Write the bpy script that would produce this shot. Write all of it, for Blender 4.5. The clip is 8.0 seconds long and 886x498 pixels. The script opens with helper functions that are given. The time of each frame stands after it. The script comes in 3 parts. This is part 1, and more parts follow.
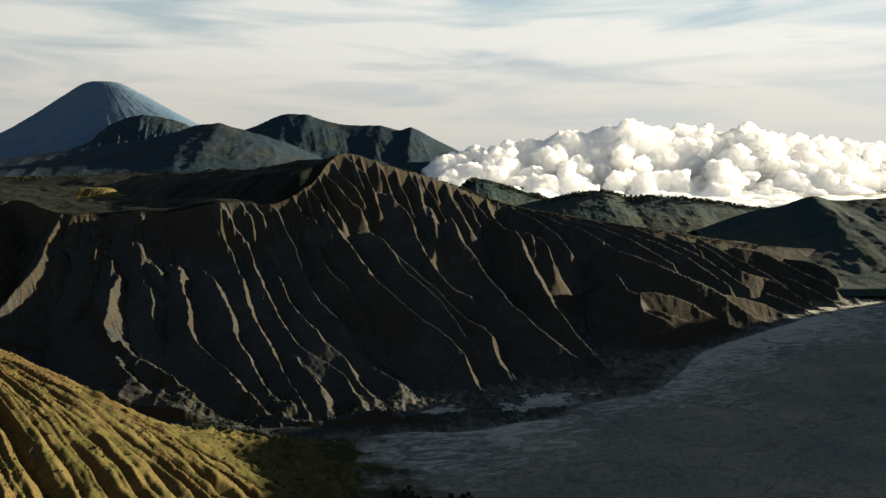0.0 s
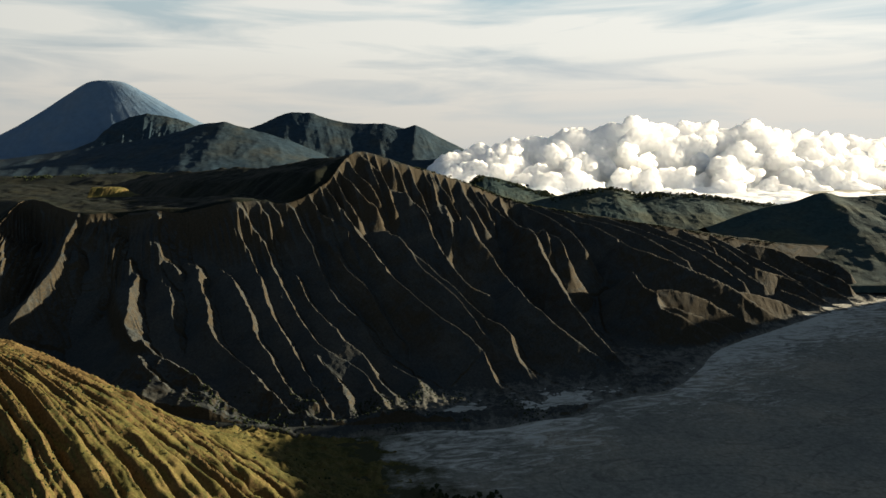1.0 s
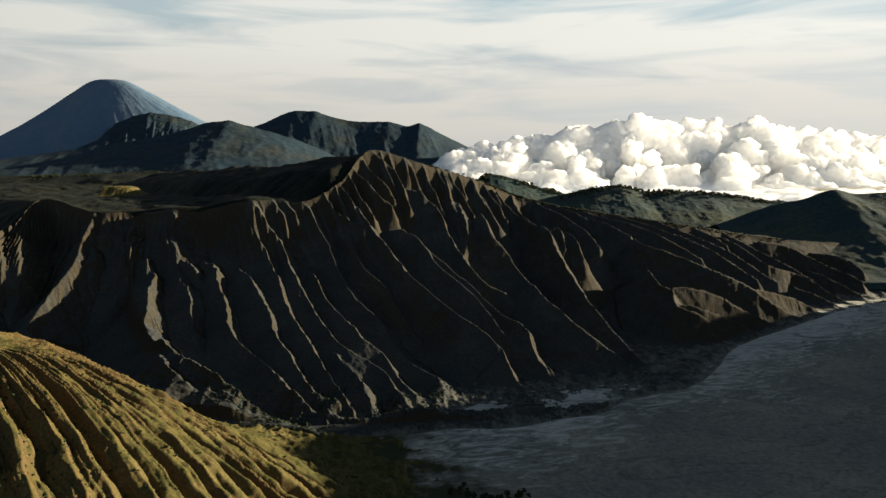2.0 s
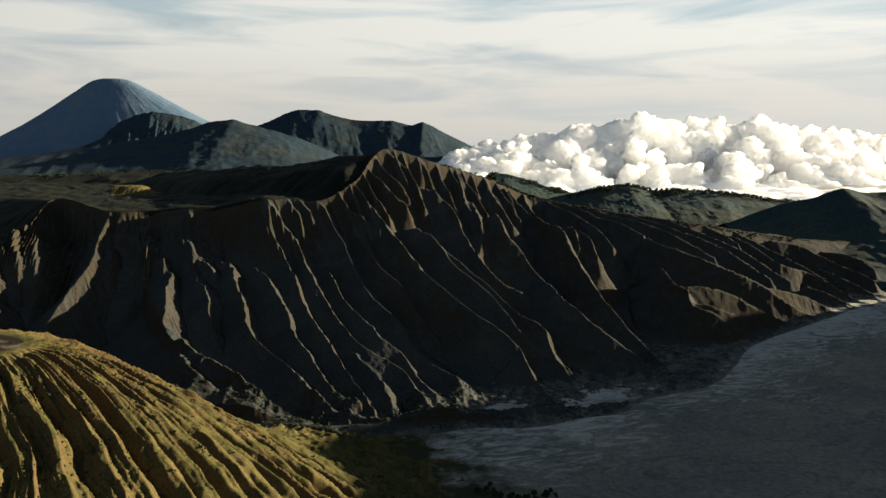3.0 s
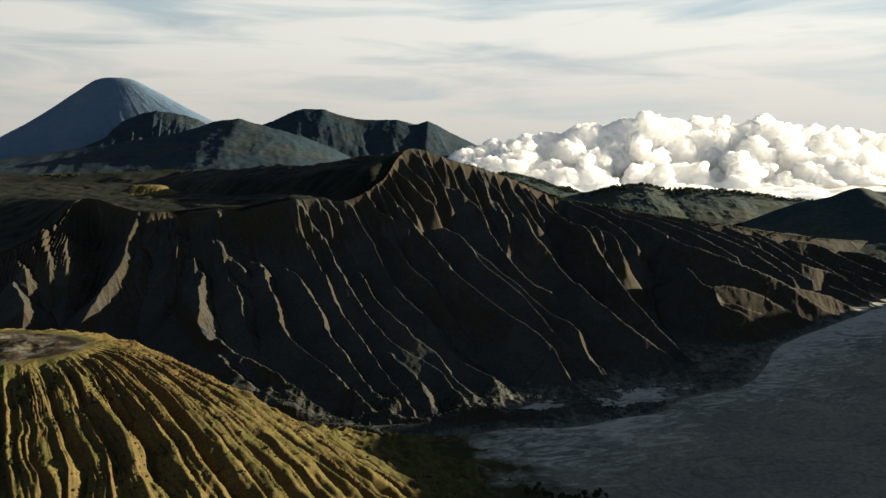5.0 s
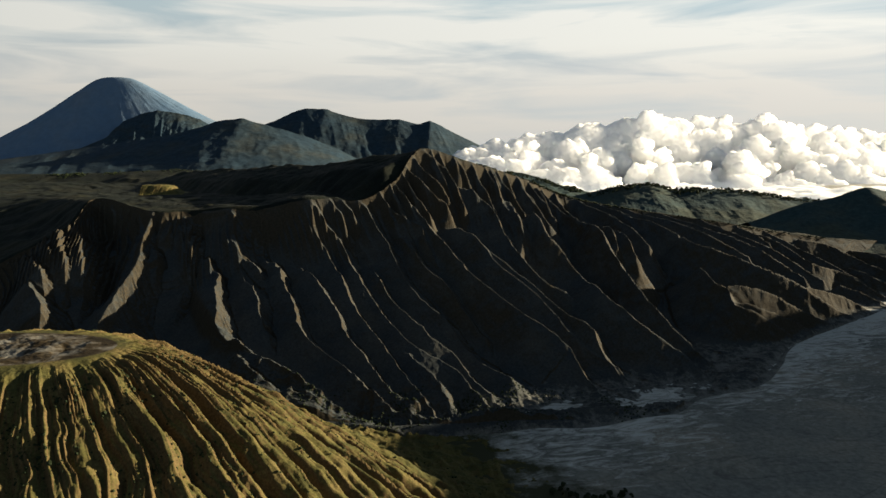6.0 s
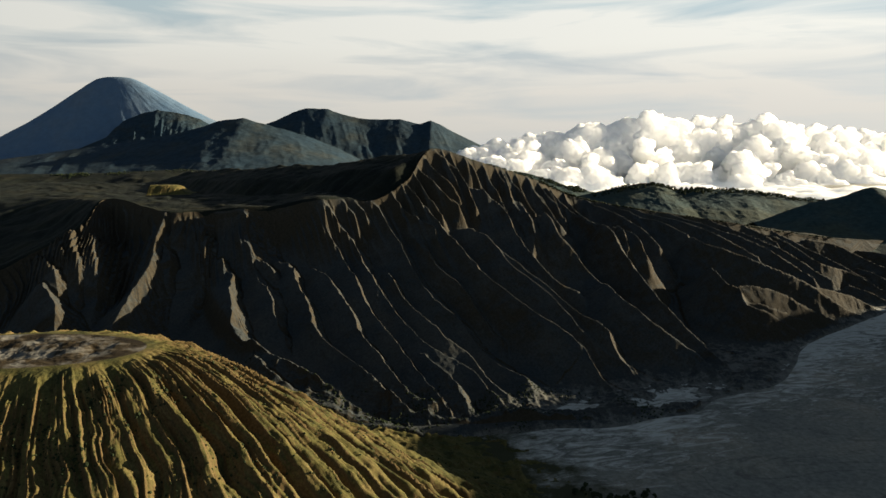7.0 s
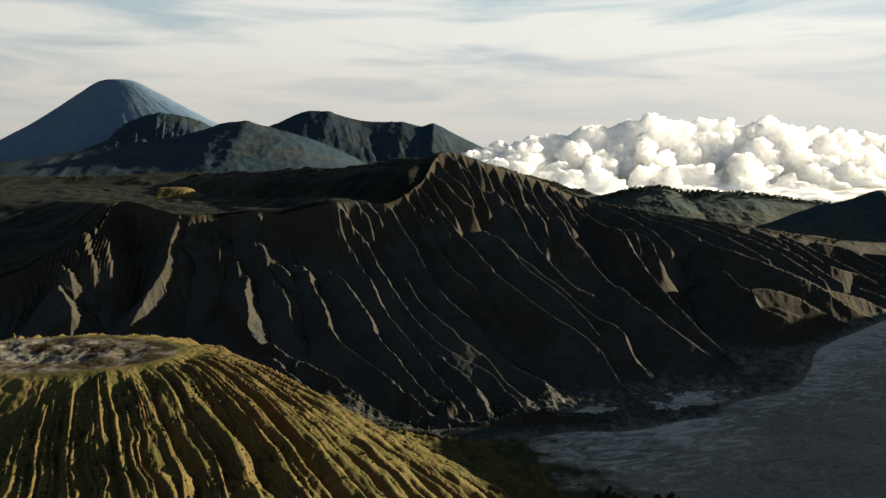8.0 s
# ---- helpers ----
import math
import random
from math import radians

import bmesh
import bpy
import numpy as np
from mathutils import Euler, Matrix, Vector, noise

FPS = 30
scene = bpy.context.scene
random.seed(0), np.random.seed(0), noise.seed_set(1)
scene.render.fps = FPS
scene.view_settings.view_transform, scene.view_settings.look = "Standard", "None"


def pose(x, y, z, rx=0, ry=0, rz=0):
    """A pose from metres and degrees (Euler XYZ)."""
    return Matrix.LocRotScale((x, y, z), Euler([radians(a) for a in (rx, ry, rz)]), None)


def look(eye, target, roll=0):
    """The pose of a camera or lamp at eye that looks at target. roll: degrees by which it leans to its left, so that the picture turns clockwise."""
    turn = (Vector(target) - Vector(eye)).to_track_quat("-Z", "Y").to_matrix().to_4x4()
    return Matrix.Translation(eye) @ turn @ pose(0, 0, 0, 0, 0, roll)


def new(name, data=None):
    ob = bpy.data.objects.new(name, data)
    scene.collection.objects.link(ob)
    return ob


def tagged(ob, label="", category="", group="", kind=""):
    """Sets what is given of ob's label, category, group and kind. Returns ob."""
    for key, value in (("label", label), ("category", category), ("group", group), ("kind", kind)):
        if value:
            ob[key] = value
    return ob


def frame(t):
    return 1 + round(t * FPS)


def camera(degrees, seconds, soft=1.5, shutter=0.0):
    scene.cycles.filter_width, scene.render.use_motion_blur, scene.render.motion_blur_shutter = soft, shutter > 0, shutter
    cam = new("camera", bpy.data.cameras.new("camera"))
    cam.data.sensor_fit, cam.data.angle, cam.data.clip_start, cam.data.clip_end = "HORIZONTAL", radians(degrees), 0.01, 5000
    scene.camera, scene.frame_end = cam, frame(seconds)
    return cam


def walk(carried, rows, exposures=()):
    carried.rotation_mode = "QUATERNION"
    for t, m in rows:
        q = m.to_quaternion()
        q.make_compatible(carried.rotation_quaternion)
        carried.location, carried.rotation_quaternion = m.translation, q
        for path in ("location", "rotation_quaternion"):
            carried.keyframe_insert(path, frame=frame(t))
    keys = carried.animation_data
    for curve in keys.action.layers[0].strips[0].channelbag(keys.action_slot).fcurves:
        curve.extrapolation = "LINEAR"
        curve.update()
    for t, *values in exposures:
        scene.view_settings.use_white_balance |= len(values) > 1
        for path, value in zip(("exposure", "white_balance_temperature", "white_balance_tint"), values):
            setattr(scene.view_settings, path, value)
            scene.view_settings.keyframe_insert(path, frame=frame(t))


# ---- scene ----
cam = camera(64.4, 8.0)
METRES, EYE, TILT, LEAN, TURN = 120.0, 200.0, -8.0, 0.0, 0.0
ROWS = [
    (0.0, 0.0, 0.0, 0.0, 0.0, 0.0, -0.0),
    (0.5, -0.063, 0.0024, 0.0011, 0.07, -0.11, 0.12),
    (1.0, -0.1252, 0.0056, 0.0017, 0.14, -0.17, 0.21),
    (1.5, -0.1879, 0.0076, 0.003, 0.19, -0.26, 0.31),
    (3.0, -0.38, 0.0147, 0.0073, 0.24, -0.42, 0.4),
    (3.5, -0.4421, 0.0146, 0.0092, 0.21, -0.45, 0.41),
    (4.0, -0.504, 0.0168, 0.0105, 0.19, -0.47, 0.41),
    (4.5, -0.5662, 0.0172, 0.0123, 0.17, -0.49, 0.42),
    (6.0, -0.754, 0.0208, 0.0178, 0.07, -0.53, 0.45),
    (6.5, -0.8161, 0.0225, 0.0193, 0.02, -0.56, 0.46),
    (7.0, -0.8753, 0.0218, 0.0223, -0.1, -0.55, 0.47),
    (7.5, -0.9375, 0.0223, 0.0248, -0.11, -0.5, 0.45),
    (8.0, -0.999, 0.0225, 0.0291, -0.17, -0.37, 0.46),
]
walk(cam, [(t, pose(0, 0, EYE, TILT, LEAN, TURN) @ pose(METRES * x, METRES * y, METRES * z, 90 + pitch, roll, yaw)) for t, x, y, z, yaw, pitch, roll in ROWS])

# ---------- light ----------
SUN_AZ, SUN_EL = 73.0, 13.0          # degrees clockwise from +y, degrees above the horizon
scene.view_settings.exposure = 1.75
world = bpy.data.worlds.new("sky_world")
scene.world = world
world.use_nodes = True


def sky_nodes(w):
    nt = w.node_tree
    nt.nodes.clear()
    n = nt.nodes.new
    link = nt.links.new
    out, bg = n("ShaderNodeOutputWorld"), n("ShaderNodeBackground")
    sky = n("ShaderNodeTexSky")
    sky.sky_type, sky.sun_disc = "NISHITA", False
    sky.sun_elevation, sky.sun_rotation = radians(SUN_EL), radians(SUN_AZ)
    sky.altitude = 2300
    dim = n("ShaderNodeMix")
    dim.data_type, dim.blend_type = "RGBA", "MULTIPLY"
    dim.inputs["Factor"].default_value = 1
    dim.inputs["B"].default_value = (0.075, 0.075, 0.08, 1)
    link(sky.outputs["Color"], dim.inputs["A"])
    tc, sep = n("ShaderNodeTexCoord"), n("ShaderNodeSeparateXYZ")
    link(tc.outputs["Generated"], sep.inputs[0])
    # thin streaks of high cloud, drawn out along the horizon
    mp = n("ShaderNodeMapping")
    mp.inputs["Scale"].default_value = (2.6, 2.6, 21.0)
    mp.inputs["Location"].default_value = (3.1, 0.7, 0.35)
    mp.inputs["Rotation"].default_value = (0.03, 0.045, 0)
    link(tc.outputs["Generated"], mp.inputs[0])
    wisp = n("ShaderNodeTexNoise")
    wisp.inputs["Scale"].default_value, wisp.inputs["Detail"].default_value = 1.5, 7
    wisp.inputs["Roughness"].default_value, wisp.inputs["Distortion"].default_value = 0.52, 0.5
    link(mp.outputs[0], wisp.inputs["Vector"])
    cover = n("ShaderNodeValToRGB")
    cover.color_ramp.elements[0].position, cover.color_ramp.elements[1].position = 0.34, 0.56
    link(wisp.outputs["Fac"], cover.inputs[0])
    # the veil is bright low down and thins out towards the zenith
    tint = n("ShaderNodeValToRGB")
    cr = tint.color_ramp
    cr.elements[0].position, cr.elements[0].color = 0.0, (0.605, 0.585, 0.535, 1)
    cr.elements[1].position, cr.elements[1].color = 1.0, (0.05, 0.075, 0.11, 1)
    for p, c in ((0.07, (0.69, 0.665, 0.605, 1)), (0.13, (0.785, 0.78, 0.72, 1)), (0.24, (0.80, 0.81, 0.77, 1)), (0.40, (0.16, 0.20, 0.24, 1))):
        cr.elements.new(p).color = c
    link(sep.outputs["Z"], tint.inputs[0])
    blue = n("ShaderNodeValToRGB")
    br = blue.color_ramp
    br.elements[0].position, br.elements[0].color = 0.0, (0.50, 0.51, 0.50, 1)
    br.elements[1].position, br.elements[1].color = 1.0, (0.03, 0.045, 0.08, 1)
    for p, c in ((0.10, (0.50, 0.52, 0.51, 1)), (0.22, (0.42, 0.55, 0.58, 1)), (0.40, (0.09, 0.13, 0.18, 1))):
        br.elements.new(p).color = c
    link(sep.outputs["Z"], blue.inputs[0])
    gap = n("ShaderNodeMix")
    gap.data_type, gap.blend_type = "RGBA", "ADD"
    gap.inputs["Factor"].default_value = 0.12
    link(blue.outputs[0], gap.inputs["A"])
    link(dim.outputs["Result"], gap.inputs["B"])
    mix = n("ShaderNodeMix")
    mix.data_type = "RGBA"
    link(cover.outputs[0], mix.inputs["Factor"])
    link(gap.outputs["Result"], mix.inputs["A"])
    link(tint.outputs[0], mix.inputs["B"])
    # the veil of cloud is bright on the sun's half of the sky and dull on the other
    aim = n("ShaderNodeVectorMath")
    aim.operation = "DOT_PRODUCT"
    aim.inputs[1].default_value = (0.5, 0.87, 0)
    link(tc.outputs["Generated"], aim.inputs[0])
    side = n("ShaderNodeMapRange")
    side.interpolation_type = "SMOOTHSTEP"
    side.inputs["From Min"].default_value, side.inputs["From Max"].default_value = -0.75, 0.6
    side.inputs["To Min"].default_value, side.inputs["To Max"].default_value = 0.0, 1.0
    link(aim.outputs["Value"], side.inputs["Value"])
    glow = n("ShaderNodeMix")
    glow.data_type = "RGBA"
    link(side.outputs[0], glow.inputs["Factor"])
    dusk = n("ShaderNodeValToRGB")
    dusk.color_ramp.elements[0].color, dusk.color_ramp.elements[1].color = (0.37, 0.47, 0.545, 1), (0.080, 0.121, 0.175, 1)
    dusk.color_ramp.elements[1].position = 0.6
    link(sep.outputs["Z"], dusk.inputs[0])
    link(dusk.outputs[0], glow.inputs["A"])
    link(mix.outputs["Result"], glow.inputs["B"])
    tilt = n("ShaderNodeMapRange")
    tilt.inputs["From Min"].default_value, tilt.inputs["From Max"].default_value = -0.6, 0.6
    tilt.inputs["To Min"].default_value, tilt.inputs["To Max"].default_value = 0.265, 0.355
    link(sep.outputs["X"], tilt.inputs["Value"])
    link(tilt.outputs[0], bg.inputs["Strength"])
    link(glow.outputs["Result"], bg.inputs["Color"])
    link(bg.outputs[0], out.inputs[0])


sky_nodes(world)
sun = new("sun", bpy.data.lights.new("sun", "SUN"))
sun.data.energy, sun.data.angle, sun.data.color = 5.0, radians(0.6), (1.0, 0.85, 0.60)
sun.matrix_world = look((900 * math.sin(radians(SUN_AZ)), 900 * math.cos(radians(SUN_AZ)), 900 * math.tan(radians(SUN_EL))), (0, 0, 0))


# ---------- materials ----------
def material(name, colours, scale=0.05, rough=0.95, bump=0.6, bump_scale=0.6, stops=(0.35, 0.65), fine=0.35, spec=0.1, steep=None):
    """Earth: colours mixed by coarse noise, darkened and lightened by fine grain, with relief. steep: a colour for steep bare faces."""
    m = bpy.data.materials.new(name)
    m.use_nodes = True
    nt = m.node_tree
    n, link = nt.nodes.new, nt.links.new
    bsdf = nt.nodes["Principled BSDF"]
    bsdf.inputs["Roughness"].default_value = rough
    bsdf.inputs["Specular IOR Level"].default_value = spec
    geo = n("ShaderNodeNewGeometry")
    big = n("ShaderNodeTexNoise")
    big.inputs["Scale"].default_value, big.inputs["Detail"].default_value = scale, 6
    big.inputs["Roughness"].default_value = 0.62
    link(geo.outputs["Position"], big.inputs["Vector"])
    ramp = n("ShaderNodeValToRGB")
    r = ramp.color_ramp
    for i, c in enumerate(colours):
        p = stops[0] + (stops[1] - stops[0]) * i / max(1, len(colours) - 1)
        e = r.elements[i] if i < 2 else r.elements.new(p)
        e.position, e.color = p, (*c, 1)
    link(big.outputs["Fac"], ramp.inputs[0])
    colour = ramp.outputs[0]
    if steep:
        sep = n("ShaderNodeSeparateXYZ")
        link(geo.outputs["True Normal"], sep.inputs[0])
        add = n("ShaderNodeMath")
        add.operation, add.inputs[1].default_value = "MULTIPLY_ADD", 0.35
        link(big.outputs["Fac"], add.inputs[0])
        link(sep.outputs["Z"], add.inputs[2])
        rng = n("ShaderNodeMapRange")
        rng.inputs["From Min"].default_value, rng.inputs["From Max"].default_value = 0.86, 0.62
        link(add.outputs[0], rng.inputs["Value"])
        mix = n("ShaderNodeMix")
        mix.data_type = "RGBA"
        link(rng.outputs[0], mix.inputs["Factor"])
        link(colour, mix.inputs["A"])
        mix.inputs["B"].default_value = (*steep, 1)
        colour = mix.outputs["Result"]
    grain = n("ShaderNodeTexNoise")
    grain.inputs["Scale"].default_value, grain.inputs["Detail"].default_value = bump_scale, 8
    grain.inputs["Roughness"].default_value = 0.7
    link(geo.outputs["Position"], grain.inputs["Vector"])
    span = n("ShaderNodeMapRange")
    span.inputs["From Min"].default_value, span.inputs["From Max"].default_value = 0.3, 0.7
    span.inputs["To Min"].default_value, span.inputs["To Max"].default_value = 1 - fine, 1 + fine
    link(grain.outputs["Fac"], span.inputs["Value"])
    mul = n("ShaderNodeMix")
    mul.data_type, mul.blend_type = "RGBA", "MULTIPLY"
    mul.inputs["Factor"].default_value = 1
    link(colour, mul.inputs["A"])
    link(span.outputs[0], mul.inputs["B"])
    link(mul.outputs["Result"], bsdf.inputs["Base Color"])
    b = n("ShaderNodeBump")
    b.inputs["Strength"].default_value, b.inputs["Distance"].default_value = bump, 1.0 / bump_scale * 0.35
    link(grain.outputs["Fac"], b.inputs["Height"])
    link(b.outputs[0], bsdf.inputs["Normal"])
    return m


ASH_SLOPE = material("ash_slope", [(0.027, 0.033, 0.036), (0.034, 0.038, 0.038), (0.044, 0.045, 0.041)], 0.03, bump_scale=0.5, steep=(0.034, 0.0285, 0.0195))


def wash_over(m, low, high, colour):
    """Pale sand washed over the lowest ground of a slope, with a ragged upper edge."""
    nt = m.node_tree
    n, link = nt.nodes.new, nt.links.new
    bsdf = nt.nodes["Principled BSDF"]
    old = bsdf.inputs["Base Color"].links[0].from_socket
    geo, sep, nz, add, rng, mix = (n(k) for k in ("ShaderNodeNewGeometry", "ShaderNodeSeparateXYZ", "ShaderNodeTexNoise", "ShaderNodeMath", "ShaderNodeMapRange", "ShaderNodeMix"))
    nz.inputs["Scale"].default_value, nz.inputs["Detail"].default_value, nz.inputs["Roughness"].default_value = 0.13, 10, 0.78
    link(geo.outputs["Position"], sep.inputs[0])
    link(geo.outputs["Position"], nz.inputs["Vector"])
    add.operation, add.inputs[1].default_value = "MULTIPLY_ADD", 34
    link(nz.outputs["Fac"], add.inputs[0])
    link(sep.outputs["Z"], add.inputs[2])
    rng.inputs["From Min"].default_value, rng.inputs["From Max"].default_value = high + 17, low + 17
    link(add.outputs[0], rng.inputs["Value"])
    mix.data_type = "RGBA"
    link(rng.outputs[0], mix.inputs["Factor"])
    link(old, mix.inputs["A"])
    mix.inputs["B"].default_value = (*colour, 1)
    link(mix.outputs["Result"], bsdf.inputs["Base Color"])


wash_over(ASH_SLOPE, -4, 2, (0.125, 0.122, 0.108))
# darker than scrub itself: the plateau's shade is put into these colours
SHADED_PLATEAU = material("shaded_scrub_plateau", [(0.005, 0.0078, 0.0068), (0.0075, 0.0105, 0.008), (0.016, 0.0165, 0.010)], 0.02, bump_scale=0.25)
GRASS = material("dry_grass_slope", [(0.034, 0.036, 0.0128), (0.068, 0.0615, 0.0195), (0.099, 0.0765, 0.029)], 0.07, bump_scale=0.9, fine=0.5, steep=(0.0777, 0.05402, 0.02294))
CRUST = material("grey_ash_crust", [(0.014, 0.010, 0.005), (0.032, 0.024, 0.013), (0.085, 0.078, 0.066), (0.13, 0.126, 0.112)], 0.075, bump_scale=0.5, stops=(0.40, 0.60), bump=0.35)


def sand_material():
    """Dark sand with pale wash streaks drawn out along the foot of the ridge, and fine ripples."""
    m = material("grey_volcanic_sand", [(0.132, 0.134, 0.119), (0.164, 0.161, 0.138), (0.216, 0.197, 0.158)], 0.012, bump_scale=0.3, bump=0.2)
    nt = m.node_tree
    n, link = nt.nodes.new, nt.links.new
    bsdf = nt.nodes["Principled BSDF"]
    old = bsdf.inputs["Base Color"].links[0].from_socket
    geo, mp = n("ShaderNodeNewGeometry"), n("ShaderNodeMapping")
    mp.vector_type = "TEXTURE"
    mp.inputs["Rotation"].default_value = (0, 0, radians(14))
    mp.inputs["Scale"].default_value = (2.7, 1.0, 1.0)
    link(geo.outputs["Position"], mp.inputs[0])
    streak, broad = n("ShaderNodeTexNoise"), n("ShaderNodeTexNoise")
    streak.inputs["Scale"].default_value, streak.inputs["Detail"].default_value = 0.085, 12
    streak.inputs["Roughness"].default_value, streak.inputs["Distortion"].default_value = 0.74, 1.6
    broad.inputs["Scale"].default_value, broad.inputs["Detail"].default_value = 0.006, 3
    link(mp.outputs[0], streak.inputs["Vector"])
    link(geo.outputs["Position"], broad.inputs["Vector"])
    # the wash is thickest near the ridge
    sep, near, run = n("ShaderNodeSeparateXYZ"), n("ShaderNodeMath"), n("ShaderNodeMapRange")
    link(geo.outputs["Position"], sep.inputs[0])
    near.operation, near.inputs[1].default_value = "MULTIPLY_ADD", -0.75
    link(sep.outputs["X"], near.inputs[0])
    link(sep.outputs["Y"], near.inputs[2])
    run.inputs["From Min"].default_value, run.inputs["From Max"].default_value = 330, 490
    run.inputs["To Min"].default_value, run.inputs["To Max"].default_value = -0.13, 0.125
    link(near.outputs[0], run.inputs["Value"])
    a1, a2, ramp = n("ShaderNodeMath"), n("ShaderNodeMath"), n("ShaderNodeMapRange")
    a1.operation = a2.operation = "ADD"
    link(streak.outputs["Fac"], a1.inputs[0])
    link(run.outputs[0], a1.inputs[1])
    half = n("ShaderNodeMath")
    half.operation, half.inputs[1].default_value = "MULTIPLY_ADD", 0.35
    half.inputs[2].default_value = -0.175
    link(broad.outputs["Fac"], half.inputs[0])
    link(a1.outputs[0], a2.inputs[0])
    link(half.outputs[0], a2.inputs[1])
    ramp.inputs["From Min"].default_value, ramp.inputs["From Max"].default_value = 0.51, 0.64
    link(a2.outputs[0], ramp.inputs["Value"])
    mix = n("ShaderNodeMix")
    mix.data_type = "RGBA"
    link(ramp.outputs[0], mix.inputs["Factor"])
    link(old, mix.inputs["A"])
    mix.inputs["B"].default_value = (0.40, 0.397, 0.362, 1)
    # scrub and grass spread from the cone's foot with a ragged edge
    off, far, edge, veg = n("ShaderNodeVectorMath"), n("ShaderNodeVectorMath"), n("ShaderNodeMath"), n("ShaderNodeMapRange")
    off.operation, off.inputs[1].default_value = "SUBTRACT", (-285, 330, 0)
    far.operation = "LENGTH"
    link(geo.outputs["Position"], off.inputs[0])
    link(off.outputs[0], far.inputs[0])
    patch = n("ShaderNodeTexNoise")
    patch.inputs["Scale"].default_value, patch.inputs["Detail"].default_value = 0.03, 8
    patch.inputs["Roughness"].default_value = 0.7
    link(geo.outputs["Position"], patch.inputs["Vector"])
    edge.operation, edge.inputs[1].default_value = "MULTIPLY_ADD", 190
    link(patch.outputs["Fac"], edge.inputs[0])
    link(far.outputs["Value"], edge.inputs[2])
    veg.inputs["From Min"].default_value, veg.inputs["From Max"].default_value = 390, 350
    link(edge.outputs[0], veg.inputs["Value"])
    green = n("ShaderNodeMix")
    green.data_type = "RGBA"
    link(veg.outputs[0], green.inputs["Factor"])
    # thin dark wash lines that braid across the sand
    line, bend, gate, thin = n("ShaderNodeTexNoise"), n("ShaderNodeMath"), n("ShaderNodeMath"), n("ShaderNodeMapRange")
    line.inputs["Scale"].default_value, line.inputs["Detail"].default_value = 0.022, 7
    line.inputs["Roughness"].default_value, line.inputs["Distortion"].default_value = 0.5, 1.2
    link(mp.outputs[0], line.inputs["Vector"])
    bend.operation, bend.inputs[1].default_value = "SUBTRACT", 0.5
    gate.operation = "ABSOLUTE"
    link(line.outputs["Fac"], bend.inputs[0])
    link(bend.outputs[0], gate.inputs[0])
    thin.inputs["From Min"].default_value, thin.inputs["From Max"].default_value = 0.0, 0.016
    thin.inputs["To Min"].default_value, thin.inputs["To Max"].default_value = 0.72, 1.0
    link(gate.outputs[0], thin.inputs["Value"])
    scored = n("ShaderNodeMix")
    scored.data_type, scored.blend_type = "RGBA", "MULTIPLY"
    scored.inputs["Factor"].default_value = 1
    link(mix.outputs["Result"], scored.inputs["A"])
    link(thin.outputs[0], scored.inputs["B"])
    link(scored.outputs["Result"], green.inputs["A"])
    green.inputs["B"].default_value = (0.034, 0.036, 0.018, 1)
    link(green.outputs["Result"], bsdf.inputs["Base Color"])
    return m


SAND = sand_material()
# green lightened towards blue: some haze over the hills is in this colour
FOREST = material("forested_slope", [(0.021, 0.041, 0.044), (0.028, 0.046, 0.045), (0.042, 0.052, 0.040)], 0.012, bump_scale=0.12, bump=0.45)
# forest for the far ranges, its colour blued to stand for haze
HAZED_FOREST = material("hazy_forested_slope", [(0.017, 0.034, 0.050), (0.021, 0.036, 0.047), (0.034, 0.040, 0.038)], 0.007, bump_scale=0.05, stops=(0.4, 0.72), bump=0.3)
# the blue is distance haze put into the rock's base colour
HAZED_ROCK = material("haze_blue_volcanic_rock", [(0.078, 0.132, 0.205), (0.090, 0.140, 0.205), (0.104, 0.144, 0.195)], 0.004, bump_scale=0.03, bump=0.3, fine=0.12)
LEAVES = material("dark_leaves", [(0.012, 0.019, 0.009), (0.024, 0.031, 0.013)], 0.4, bump_scale=1.2)
BARK = material("bark", [(0.05, 0.04, 0.03), (0.09, 0.07, 0.05)], 1.0, bump_scale=3.0)


def cloud_material():
    m = bpy.data.materials.new("cloud_white")
    m.use_nodes = True
    nt = m.node_tree
    b = nt.nodes["Principled BSDF"]
    b.inputs["Base Color"].default_value = (0.94, 0.95, 0.96, 1)
    b.inputs["Roughness"].default_value = 1.0
    b.inputs["Specular IOR Level"].default_value = 0.0
    geo, nz, bp = nt.nodes.new("ShaderNodeNewGeometry"), nt.nodes.new("ShaderNodeTexNoise"), nt.nodes.new("ShaderNodeBump")
    nz.inputs["Scale"].default_value, nz.inputs["Detail"].default_value = 0.05, 8
    nt.links.new(geo.outputs["Position"], nz.inputs["Vector"])
    bp.inputs["Strength"].default_value, bp.inputs["Distance"].default_value = 0.12, 6
    nt.links.new(nz.outputs["Fac"], bp.inputs["Height"])
    nt.links.new(bp.outputs[0], b.inputs["Normal"])
    b.inputs["Subsurface Weight"].default_value = 1.0
    b.inputs["Subsurface Radius"].default_value = (1, 1, 1)
    b.inputs["Subsurface Scale"].default_value = 420
    return m


CLOUD = cloud_material()


# ---------- shaping tools ----------
def hash2(i, j, seed):
    h = (i.astype(np.int64) * 374761393 + j.astype(np.int64) * 668265263 + seed * 974634777) & 0xFFFFFFFF
    h = ((h ^ (h >> 13)) * 1274126177) & 0xFFFFFFFF
    return ((h ^ (h >> 16)) & 0xFFFF) / 65535.0


